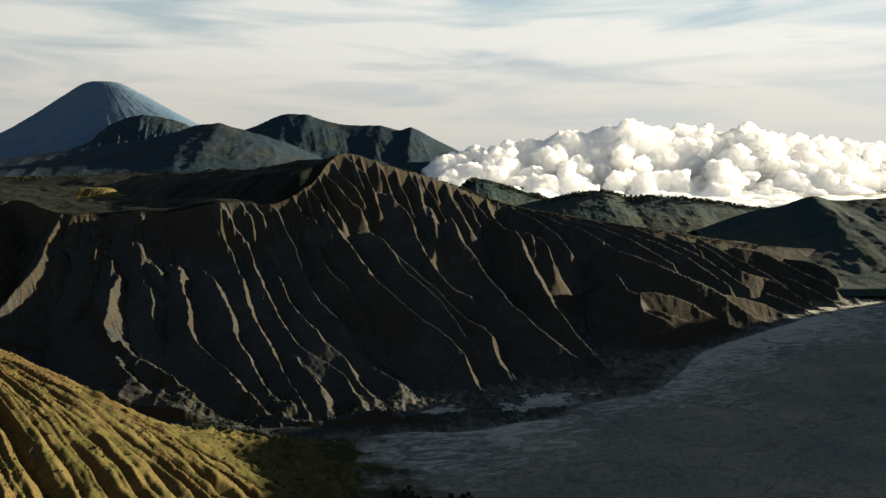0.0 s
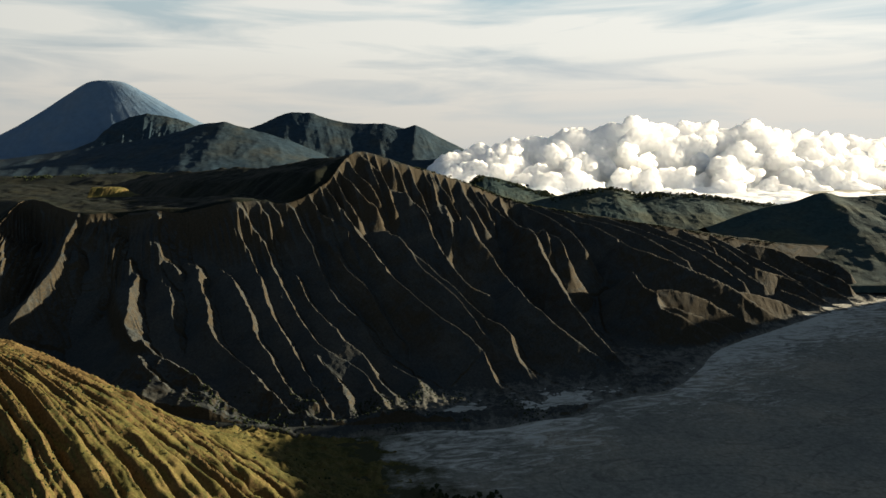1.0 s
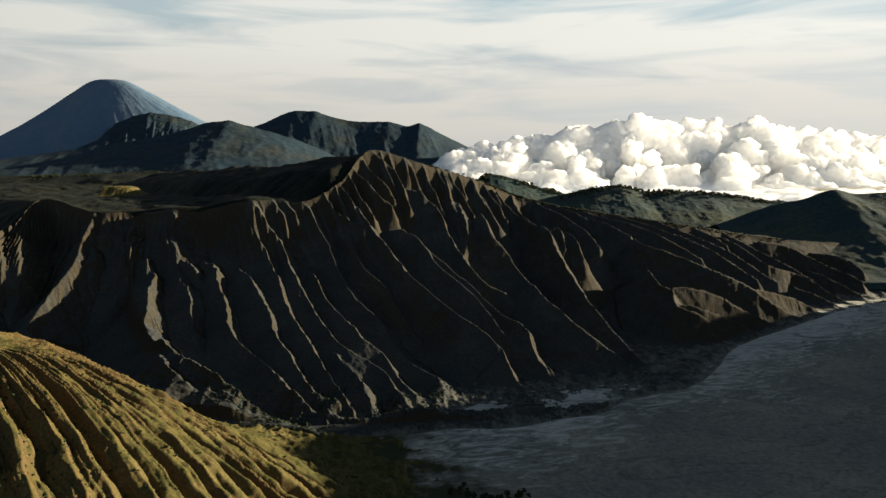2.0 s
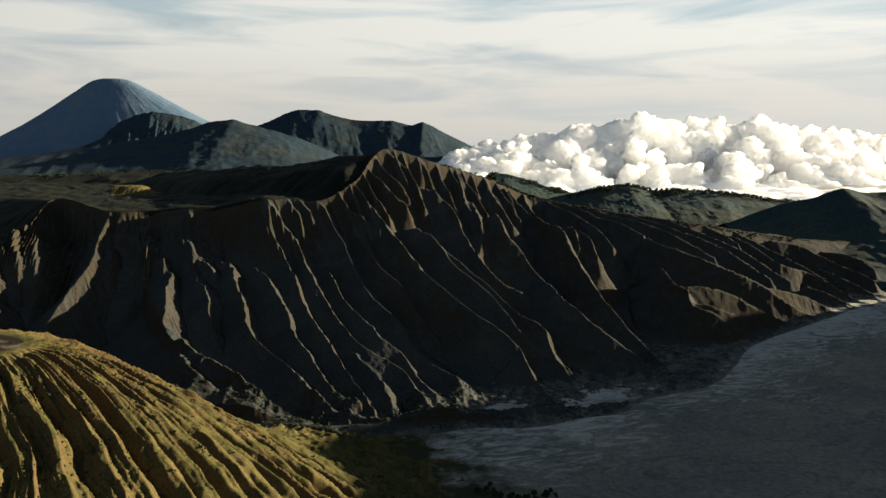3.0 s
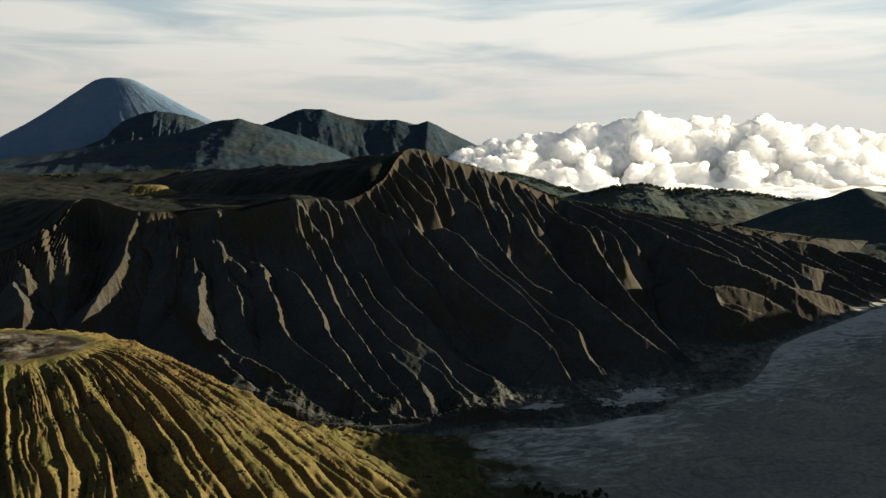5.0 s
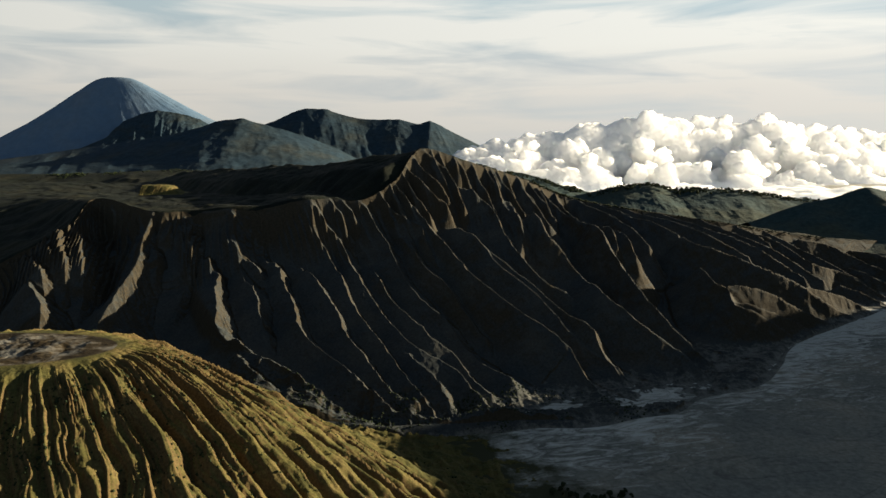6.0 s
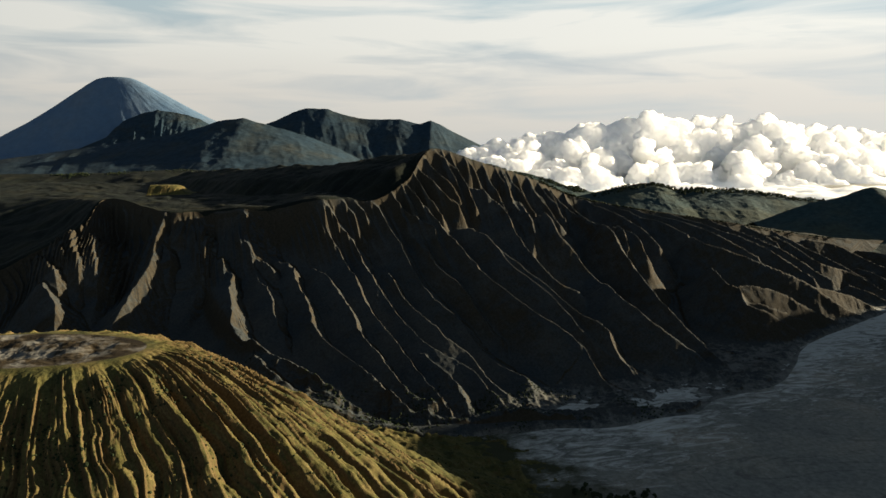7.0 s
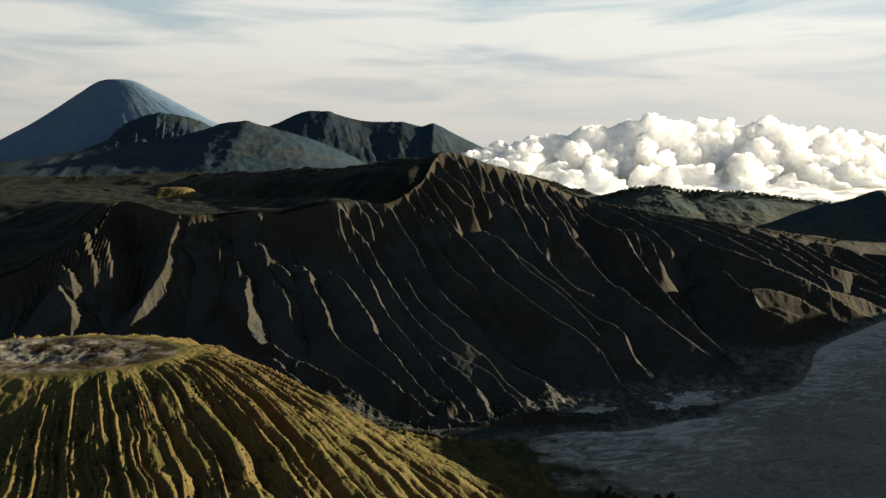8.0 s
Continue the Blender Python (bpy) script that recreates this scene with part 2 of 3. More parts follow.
def vnoise(x, y, seed=0):
    """Smooth noise between -1 and 1 on a unit lattice."""
    i, j = np.floor(x), np.floor(y)
    u, v = x - i, y - j
    u, v = u * u * u * (u * (u * 6 - 15) + 10), v * v * v * (v * (v * 6 - 15) + 10)
    a, b = hash2(i, j, seed), hash2(i + 1, j, seed)
    c, d = hash2(i, j + 1, seed), hash2(i + 1, j + 1, seed)
    return 2 * ((a * (1 - u) + b * u) * (1 - v) + (c * (1 - u) + d * u) * v) - 1


def fbm(x, y, size, octaves=5, seed=0, gain=0.5, ridged=False):
    total, amp, k = 0.0, 1.0, 1.0 / size
    for o in range(octaves):
        q = vnoise(x * k + 17.3 * o, y * k - 9.1 * o, seed + o)
        total = total + amp * ((1 - 2 * np.abs(q)) if ridged else q)
        amp, k = amp * gain, k * 2.03
    return total


def smooth(a, b, x):
    t = np.clip((x - a) / (b - a), 0, 1)
    return t * t * (3 - 2 * t)


def along(knots, values, s):
    """A smooth curve (Catmull-Rom) through values at rising knots."""
    values = np.asarray(values, float)
    knots = np.asarray(knots, float)
    tang = np.gradient(values, knots, axis=0)
    i = np.clip(np.searchsorted(knots, s, side="right") - 1, 0, len(knots) - 2)
    h = knots[i + 1] - knots[i]
    u = (s - knots[i]) / h
    if values.ndim > 1:
        h, u = h[:, None], u[:, None]
    return ((2 * u**3 - 3 * u**2 + 1) * values[i] + (u**3 - 2 * u**2 + u) * h * tang[i]
            + (-2 * u**3 + 3 * u**2) * values[i + 1] + (u**3 - u**2) * h * tang[i + 1])


def rib_relief(s, ribs, sharp=1.0, full=0.0, dip=0.5):
    """1 on the ribs, 0 in the furrows between, and the distance between the two ribs. s and ribs share their last axes."""
    order = np.searchsorted(ribs, s)
    order = np.clip(order, 1, len(ribs) - 1)
    a, b = ribs[order - 1], ribs[order]
    u = np.clip((s - a) / (b - a), 0, 1)
    t = np.where(u < dip, 1 - u / dip, (u - dip) / (1 - dip))
    return (1 - full) * t**sharp + full * np.sin(t * math.pi / 2), b - a


def sheet(name, X, Y, Z, mat, parent=None, closed=False):
    """One smooth mesh from a grid of places."""
    n, m = X.shape
    co = np.stack([X, Y, Z], -1).reshape(-1, 3).astype(np.float32)
    idx = np.arange(n * m).reshape(n, m)
    if closed:
        idx = np.vstack([idx, idx[:1]])
    q = np.stack([idx[:-1, :-1], idx[1:, :-1], idx[1:, 1:], idx[:-1, 1:]], -1).reshape(-1, 4).astype(np.int32)
    a, b, c = co[q[:, 0]], co[q[:, 1]], co[q[:, 2]]
    if np.cross(b - a, c - a)[:, 2].mean() < 0:
        q = q[:, ::-1]
    me = bpy.data.meshes.new(name)
    me.vertices.add(len(co))
    me.vertices.foreach_set("co", co.ravel())
    me.loops.add(q.size)
    me.loops.foreach_set("vertex_index", np.ascontiguousarray(q).ravel())
    me.polygons.add(len(q))
    me.polygons.foreach_set("loop_start", np.arange(0, q.size, 4, dtype=np.int32))
    me.polygons.foreach_set("use_smooth", np.ones(len(q), dtype=bool))
    me.update(calc_edges=True)
    me.validate()
    me.materials.append(mat)
    ob = new(name, me)
    if parent:
        ob.parent = parent
    return ob


# ---------- the caldera floor ----------
def ground():
    xs = np.concatenate([np.linspace(-6000, -420, 30), np.linspace(-400, 620, 520), np.linspace(640, 6000, 40)])
    ys = np.concatenate([np.linspace(-1500, 320, 24), np.linspace(335, 900, 420), np.linspace(915, 6000, 40)])
    X, Y = np.meshgrid(xs, ys, indexing="ij")
    near = smooth(-400, -250, X) * (1 - smooth(600, 640, X)) * smooth(320, 360, Y) * (1 - smooth(860, 905, Y))
    Z = -3.0 + 1.2 * fbm(X, Y, 220, 3, 5)
    # shallow channels that run out from the foot of the ridge
    warp = 26 * fbm(X, Y, 120, 3, 9)
    across = (0.78 * X + 0.62 * Y) + warp
    down = -0.62 * X + 0.78 * Y
    ch = fbm(across * 0.22, down + 0.4 * warp, 16, 4, 21, ridged=True)
    edge = smooth(330, 470, 0.62 * X * -1 + 0.78 * Y)
    Z = Z + near * (0.15 + 1.3 * edge) * ch * 0.4
    return tagged(sheet("ground", X, Y, Z, SAND), "grey volcanic sand plain with shallow wash channels", "ground", kind="structure")


ground()

# ---------- the great furrowed ridge ----------
# guides run from the crest down to the foot, west to east; each line: x, y, z
CREST = [(-700, 500, 30), (-530, 618, 84), (-486, 655, 105), (-453, 680, 127), (-455, 740, 149), (-378, 692, 139), (-346, 698, 138), (-325, 697, 138), (-303, 698, 140),
         (-268, 701, 141), (-248, 703, 145), (-224, 706, 149), (-204, 717, 148), (-173, 724, 146), (-140, 756, 166), (-116, 806, 196), (-62, 834, 182), (5, 895, 160),
         (66, 950, 134), (120, 957, 120), (175, 960, 110), (285, 965, 93), (400, 1010, 71), (520, 1055, 54), (640, 1115, 46), (900, 1290, 38)]
MIDWAY = [(-640, 430, 5), (-500, 565, 52), (-466, 600, 67), (-440, 620, 78), (-415, 630, 84), (-375, 603, 75), (-316, 602, 66), (-270, 556, 58), (-240, 580, 58),
          (-217, 589, 62), (-168, 575, 50), (-152, 590, 55), (-128, 583, 46), (-100, 620, 58), (-68, 632, 66), (-32, 625, 60), (5, 640, 56), (45, 685, 75),
          (110, 745, 70), (190, 757, 66), (270, 828, 68), (370, 890, 45), (450, 950, 34), (560, 960, 26), (660, 1060, 30), (900, 1250, 30)]
FOOT = [(-640, 340, -6), (-540, 400, -4), (-440, 460, 14), (-418, 488, 24), (-404, 498, 27), (-372, 510, 32), (-225, 474, 18), (-140, 470, 8), (-125, 474, 6),
        (-105, 477, 6), (-78, 482, 4), (-55, 486, 4), (-28, 490, 3), (12, 496, 1), (48, 508, 0), (84, 516, -1), (112, 545, -1), (170, 578, -1),
        (215, 630, -2), (262, 690, -2), (392, 795, -3), (440, 830, -4), (500, 870, -4), (610, 930, -5), (700, 990, -5), (900, 1090, -5)]
# broad swells and hollows of the slope: x, y, height
SWELLS = [(-448, 642, 20), (-455, 605, 8), (-244, 505, 16), (56, 712, -17), (-199, 493, 15), (92, 802, 15), (-200, 665, -18), (4, 754, 16), (-444, 693, 10), (508, 984, -11), (-71, 598, -11), (-125, 523, 5), (-152, 623, -10), (108, 768, 5), (-422, 571, 9), (-9, 734, -10), (-41, 488, 8), (-295, 629, -9)]
SPURS = []


def spur(*line, keen=1.0, lee=0.7, head=0.0, tail=14.0):
    """A sharp rib down the slope along a line of x, y. keen, lee: how steep its sunny and its shady side are; head and tail: how deep its ends sink into the furrows."""
    SPURS.append((line, 1.2 * keen, lee, head, tail))


# the western arms
spur((-466, 659), (-457, 644), (-438, 624))
spur((-456, 663), (-448, 650), (-434, 631), (-426, 609))
spur((-436, 668), (-426, 646), (-410, 611))
spur((-474, 644), (-444, 610), (-437, 599))
spur((-453, 607), (-432, 585), (-425, 566))
spur((-376, 690), (-376, 668), (-373, 640), (-373, 619), (-376, 607), (-377, 582), (-379, 570), (-369, 558), keen=0.8, lee=1.2, tail=8)
spur((-364, 689), (-357, 683), (-352, 664), head=2, tail=8)
spur((-362, 657), (-355, 643), head=3, tail=6)
spur((-353, 694), (-341, 672), (-330, 643), (-327, 628), head=2, tail=9)
spur((-345, 692), (-324, 645), head=2, tail=7)
spur((-308, 648), (-295, 628), (-291, 606), (-281, 578), (-278, 563), (-266, 548), (-254, 535), (-250, 521), (-229, 492), (-204, 481), (-168, 476), (-136, 470), keen=0.95, lee=0.85, head=6, tail=3)
spur((-254, 535), (-234, 514), (-221, 503), (-200, 494), (-188, 487), (-173, 482), (-155, 477), (-136, 471), tail=3)
spur((-300, 695), (-296, 690), (-295, 675), (-286, 658), (-269, 625), (-257, 611), (-245, 578), (-235, 566), keen=0.9, tail=6)
spur((-285, 658), (-263, 642), (-254, 620), keen=1.3, head=2, tail=9)
# the long ribs of the main face
spur((-251, 654), (-242, 639), (-233, 617), (-220, 597), (-214, 576), (-199, 557), (-175, 534), (-150, 509), (-127, 492), (-107, 482), keen=1.3, lee=0.75, head=10, tail=4)
spur((-225, 654), (-209, 632), (-187, 598), (-168, 565), (-148, 532), (-129, 513), (-112, 504), keen=1.2, lee=0.75, head=10, tail=6)
spur((-221, 702), (-218, 686), (-208, 677), (-201, 667), (-181, 629), (-169, 606), (-150, 575), (-128, 540), (-98, 498), keen=1.3, lee=0.75, tail=6)
spur((-218, 701), (-205, 692), (-194, 686), (-184, 669), (-167, 638), (-151, 619), (-133, 589), (-114, 566), (-83, 550), (-72, 533), (-52, 500), keen=1.3, lee=0.75, tail=6)
spur((-119, 558), (-106, 534), (-86, 508), lee=0.8, head=3, tail=6)
spur((-206, 715), (-193, 705), (-187, 692), (-180, 680), keen=1.3, lee=0.75)
spur((-194, 718), (-179, 707), (-173, 694), keen=1.3, lee=0.75)
spur((-178, 721), (-169, 718), (-159, 703), (-142, 679), (-123, 646), (-112, 631), (-90, 613), (-70, 592), (-56, 576), (-36, 558), keen=1.2, lee=0.75)
spur((-161, 664), (-143, 635), (-125, 613), (-109, 597), (-101, 585), (-84, 576), (-74, 561), (-54, 534), keen=1.3, lee=0.75, head=9)
spur((-157, 736), (-151, 729), (-137, 717), (-115, 705), (-105, 685), (-90, 665), keen=1.4, lee=0.95)
spur((-130, 706), (-120, 683), (-103, 657), (-86, 642), (-73, 627), (-55, 608), keen=1.4, lee=0.95, head=4)
spur((-133, 740), (-111, 711), (-90, 685), (-73, 665), (-54, 645), (-34, 627), (-11, 610), (13, 593), (21, 581), (38, 532), keen=1.4, lee=0.95, head=3)
spur((-74, 718), (-51, 694), (-38, 677), (-17, 659), (0, 641), (9, 628), (20, 613), (43, 596), (58, 588), keen=1.4, lee=0.95, head=8)
spur((-51, 696), (-27, 680), (-6, 659), (18, 633), (39, 617), (46, 602), (59, 576), keen=1.4, lee=0.95, head=2)
spur((-60, 789), (-38, 764), (-25, 728), (-14, 703), (1, 682), (28, 673), keen=1.2, lee=0.95, head=3, tail=12)
spur((-15, 816), (-8, 741), (-15, 711), keen=1.2, lee=0.95, head=5, tail=8)
spur((7, 798), (18, 743), (35, 733), (46, 722), (56, 704), (60, 655), (85, 632), (99, 626), (121, 611), (138, 592), keen=1.2, lee=0.95, head=7)
# the eastern flank
spur((2, 907), (13, 856), (32, 812), keen=1, lee=1.4, tail=10)
spur((58, 945), (64, 864), (79, 817), (90, 770), (96, 743), (110, 690), (150, 612), keen=1.2, lee=1.4)
spur((98, 845), (102, 778), keen=1.4, lee=1.4, head=5, tail=8)
spur((108, 814), (121, 774), keen=1.4, lee=1.4, head=3, tail=8)
spur((194, 860), (207, 825), (243, 812), (278, 800), (303, 797), (333, 790), (359, 787), (385, 792), keen=1.3, lee=1.4, head=7, tail=3)
spur((193, 768), (193, 730), (206, 725), (205, 702), (244, 699), (262, 701), keen=1, lee=1.4, head=5, tail=3)
spur((210, 736), (243, 743), (275, 744), (300, 746), (328, 751), (345, 758), keen=1.3, lee=1.4, head=3, tail=3)
spur((206, 708), (249, 711), (305, 730), keen=1.3, lee=1.4, head=2, tail=3)
spur((333, 973), (371, 958), (394, 916), (437, 925), (468, 897), (491, 875), keen=1.3, lee=1.4, head=5, tail=3)
spur((421, 1008), (471, 1008), (508, 985), (532, 937), keen=1.3, lee=1.4, tail=3)
spur((324, 797), (381, 819), (417, 821), (435, 827), keen=1.3, lee=1.4, head=2, tail=3)
spur((410, 874), (440, 862), (470, 851), keen=1.3, lee=1.4, head=4, tail=3)
spur((468, 955), (496, 920), (514, 905), keen=1.3, lee=1.4, head=4, tail=3)
spur((500, 1016), (536, 1006), (551, 969), keen=1.3, lee=1.4, head=2, tail=3)
spur((92, 953), (132, 880), (152, 820), keen=1.5, lee=1.1, tail=10)
spur((118, 957), (168, 893), (196, 862), keen=1.5, lee=1.1, tail=4)
spur((155, 959), (228, 893), (285, 858), keen=1.5, lee=1.2, tail=8)
spur((205, 962), (300, 893), (356, 858), keen=1.5, lee=1.2, tail=8)
spur((255, 964), (338, 912), (392, 880), keen=1.5, lee=1.2, tail=8)
spur((310, 976), (352, 950), keen=1.5, lee=1.2, tail=3)
spur((360, 996), (432, 950), (470, 930), keen=1.5, lee=1.2, tail=6)
# short flutes round the summit
spur((-135, 765), (-119, 742), (-105, 726), keen=2.0, lee=1.4, tail=7)
spur((-129, 773), (-102, 750), (-88, 743), keen=2.0, lee=1.4, tail=7)
spur((-121, 790), (-106, 774), (-85, 760), keen=2.0, lee=1.4, tail=8)
spur((-113, 807), (-93, 800), (-78, 788), keen=2.0, lee=1.4, tail=9)
spur((-83, 833), (-71, 820), (-59, 807), keen=1.9, lee=1.4, tail=9)
spur((-38, 871), (-29, 840), (-24, 812), keen=1.9, lee=1.4, tail=9)
spur((-147, 747), (-139, 736), (-130, 722), keen=1.9, lee=1.4, tail=6)
spur((-140, 749), (-121, 726), (-111, 713), keen=1.9, lee=1.4, tail=6)

for i in range(12):
    # narrow flutes from the summit along the eastern crest, unevenly spaced
    f, g = (i + 0.45 * math.sin(5.1 * i)) / 11.5, 1 + 0.5 * math.sin(2.4 * i)
    x, y = -104 + 150 * f, 812 + 105 * f + 12 * math.sin(math.pi * f)
    spur((x, y), (x + 9 * g, y - 21 * g), (x + 22 * g, y - 46 * g), keen=2.1, lee=1.5, tail=9)


def furrows(X, Y):
    """Depth below the slope's rib line, and for the nearest rib the way along it, the distance, and how far on its sunny side a place lies."""
    near, way, off, sunny = (np.full(X.shape, 1e3), np.zeros_like(X), np.full(X.shape, 99.0), np.zeros_like(X))
    heap = np.zeros_like(X)
    for line, keen, lee, head, tail in SPURS:
        knots = np.arange(len(line))
        pts = along(knots, line, np.linspace(0, len(line) - 1, 3 * (len(line) - 1) + 1))
        box = (X > pts[:, 0].min() - 95) & (X < pts[:, 0].max() + 95) & (Y > pts[:, 1].min() - 95) & (Y < pts[:, 1].max() + 95)
        x, y = X[box], Y[box]
        best, u, side = np.full(x.shape, 1e9), np.zeros_like(x), np.zeros_like(x)
        run = 0.0
        total = np.hypot(*np.diff(pts, axis=0).T).sum()
        for (x0, y0), (x1, y1) in zip(pts, pts[1:]):
            dx, dy = x1 - x0, y1 - y0
            ln = math.hypot(dx, dy)
            t = np.clip(((x - x0) * dx + (y - y0) * dy) / ln**2, 0, 1)
            px, py = x - x0 - t * dx, y - y0 - t * dy
            d = np.hypot(px, py)
            less = d < best
            best = np.where(less, d, best)
            u = np.where(less, run + t * ln, u)
            side = np.where(less, (dx * py - dy * px) / (ln * np.maximum(d, 0.05)), side)
            run += ln
        lit = smooth(-0.5, 0.5, side)
        deep = best * (lee + (keen - lee) * lit) + head * (1 - smooth(0, 22, u)) + tail * smooth(total - 0.35 * total, total, u)
        heap[box] += np.exp(-0.5 * deep)
        win = deep < near[box]
        for store, value in ((near, deep), (way, u), (off, best), (sunny, lit)):
            store[box] = np.where(win, value, store[box])
    depth = np.where(heap > 1e-12, -2.0 * np.log(np.maximum(heap, 1e-12)), 60.0)
    return depth, way, off, sunny


def ridge_face():
    k = np.arange(len(CREST))
    s = np.concatenate([np.linspace(0, 2.5, 110, endpoint=False), np.linspace(2.5, 20, 1180, endpoint=False), np.linspace(20, 23.5, 260, endpoint=False), np.linspace(23.5, 25, 40)])
    v = np.concatenate([np.linspace(0, 1.0, 380) ** 0.92, np.linspace(1.004, 1.10, 24)])
    C, M, F = along(k, CREST, s)[:, None], along(k, MIDWAY, s)[:, None], along(k, FOOT, s)[:, None]
    V, W = v[None, :], v[None, :, None]
    P = C * (1 - W) ** 2 + 2 * W * (1 - W) * (2 * M - (C + F) / 2) + W * W * F
    X, Y, Z = P[..., 0], P[..., 1], P[..., 2].copy()
    for x, y, h in SWELLS:
        Z += h * np.exp(-((X - x) ** 2 + (Y - y) ** 2) / 32**2) * smooth(0, 0.1, V)
    S = s[:, None] + 0 * V
    arete = 1 - smooth(4.6, 5.2, S)
    # ribs and furrows; the ribs waver a little and the furrows are deepest half-way down
    bend = smooth(0.02, 0.15, V)
    depth, way, off, sunny = furrows(X + bend * (1.6 * fbm(X, Y, 22, 3, 31) + 0.6 * fbm(X, Y, 6, 3, 33)), Y + bend * (1.6 * fbm(X, Y, 24, 3, 35) + 0.6 * fbm(X, Y, 6, 3, 36)))
    most = 42 + 80 * smooth(13.5, 15.5, S)
    depth = most * (1 - np.exp(-np.clip(depth, -1, 80) / most))
    drop = np.hypot(X - C[..., 0], Y - C[..., 1]) * 1.1 + 0.4
    drop = np.minimum(drop, 0.6 + 0.8 * np.clip(Z + 4, 0, 200))
    depth = -2.5 * np.log(np.exp(-depth / 2.5) + np.exp(-drop / 2.5)) + 2.5 * np.log1p(np.exp(-0.16)) * np.exp(-drop / 6)
    env = smooth(-0.012, 0.01, V + 0.006 * fbm(X, Y, 18, 3, 37)) * (1 - 0.85 * smooth(0.9, 1.0, V))
    Z -= depth * env
    # fine flutes that run aslant off the sunny sides of the ribs
    Z -= sunny * np.clip(off, 0, 7) * env * (0.14 + 0.2 * (1 - smooth(7.5, 9.5, S))) * (1 + fbm((way - 0.8 * off), way * 0, 6.5, 3, 41, ridged=True))
    # short flutes below the western arete and the crest
    rng = np.random.default_rng(8)
    fine = np.concatenate([np.arange(-0.2, 5, 0.13), np.arange(5, 14.2, 0.26), np.arange(14.3, 26, 0.45)])
    fine = np.sort(fine + rng.uniform(-0.06, 0.06, len(fine)))
    step = np.hypot(np.gradient(X, s, axis=0), np.gradient(Y, s, axis=0))
    tri2, width2 = rib_relief(S + 0.1 * V + 0.04 * fbm(X, Y, 20, 3, 39), fine, 1.2, dip=0.3)
    reach = 0.10 + 0.34 * arete + 0.06 * fbm(X, Y, 40, 2, 38)
    Z -= np.clip(width2 * step * (0.4 + 0.35 * arete), 0.5, 3.2 + 2.5 * arete) * (1 - tri2 - 0.5 * arete) * smooth(0.0, 0.04, V) * (1 - smooth(reach, reach + 0.15, V)) * (1 - 0.7 * smooth(19, 21, S))
    # rough rock below the summit's eastern side
    rocky = smooth(15.3, 16.0, S) * (1 - smooth(17.8, 18.8, S)) * smooth(0.0, 0.06, V) * (1 - smooth(0.28, 0.45, V))
    Z += rocky * (2.0 * fbm(S * 3.1, V * 5 + 0.6 * S, 1.0, 4, 67, ridged=True) - 1.5)
    # broken ground at the foot, where the ribs run out into small gullies
    toe = smooth(0.70, 0.9, V) * (1 - 0.6 * smooth(16, 19, S))
    Z += toe * (2.2 * fbm(X, Y, 26, 4, 61, ridged=True) + 0.9 * fbm(X, Y, 7, 3, 62, ridged=True) - 1.0)
    Z += fbm(X, Y, 60, 3, 51) * 1.4 * smooth(0, 0.15, V) + fbm(X, Y, 9, 3, 57) * 0.25
    Z = np.where(V > 1, F[..., 2] - (F[..., 2] + 9) * smooth(1.0, 1.08, V), Z)
    return X, Y, Z


SHOULDER = [(-114, 806, 196), (-160, 850, 190), (-230, 910, 181), (-330, 1010, 173), (-440, 1180, 163), (-600, 1400, 150)]


def ridge():
    top = tagged(new("mountain_ridge"), "dark volcanic ridge with deeply furrowed ash slopes", "mountain")
    X, Y, Z = ridge_face()
    sheet("furrowed_slope", X, Y, Z, ASH_SLOPE, top)
    face = (X[250:950], Y[250:950], Z[250:950])
    # the back of the ridge: a scrub plateau in the west, a slope into a valley in the east
    s = np.linspace(0, 25, 440)
    k = np.arange(len(CREST))
    C = along(k, CREST, s)
    n = len(s)
    back_x = np.interp(s, [0, 4, 11, 15, 18, 25], [-1900, -1150, -560, -250, 150, 1500])
    back_y = np.interp(s, [0, 4, 11, 15, 18, 25], [1500, 1650, 1680, 1650, 1500, 1800])
    back_z = np.interp(s, [0, 4, 11, 15, 17, 19, 25], [120, 128, 130, 115, 20, 0, -5])
    v = np.linspace(0, 1, 300)[None, :] ** 1.6
    X = C[:, 0:1] + (back_x[:, None] - C[:, 0:1]) * v
    Y = C[:, 1:2] + (back_y[:, None] - C[:, 1:2]) * v
    ease = smooth(0, 0.5 - 0.28 * smooth(15.5, 18, s)[:, None], v)
    Z = C[:, 2:3] + (back_z[:, None] - C[:, 2:3]) * ease
    Z = Z - 26 * smooth(0.0, 0.06, v) * (1 - smooth(0.1, 0.45, v)) * (1 - smooth(3.0, 5.0, s))[:, None]
    lift = np.full(X.shape, -1e9)
    for (x0, y0, z0), (x1, y1, z1) in zip(SHOULDER, SHOULDER[1:]):
        t = np.clip(((X - x0) * (x1 - x0) + (Y - y0) * (y1 - y0)) / ((x1 - x0) ** 2 + (y1 - y0) ** 2), 0, 1)
        d = np.hypot(X - x0 - t * (x1 - x0), Y - y0 - t * (y1 - y0))
        lift = np.maximum(lift, z0 + t * (z1 - z0) - 0.30 * d - 0.5 * np.clip(d - 60, 0, 400))
    grow = smooth(0.0, 0.03, v)
    Z = Z + grow * np.clip(lift - Z, 0, None)
    Z = Z + grow * (fbm(X, Y, 130, 5, 71) * 3 + fbm(X, Y, 16, 4, 77) * 1.5)
    Z -= 7 * (1 - smooth(0.0, 0.012, v))
    sheet("plateau", X, Y, Z, SHADED_PLATEAU, top)
    return face


FACE = ridge()


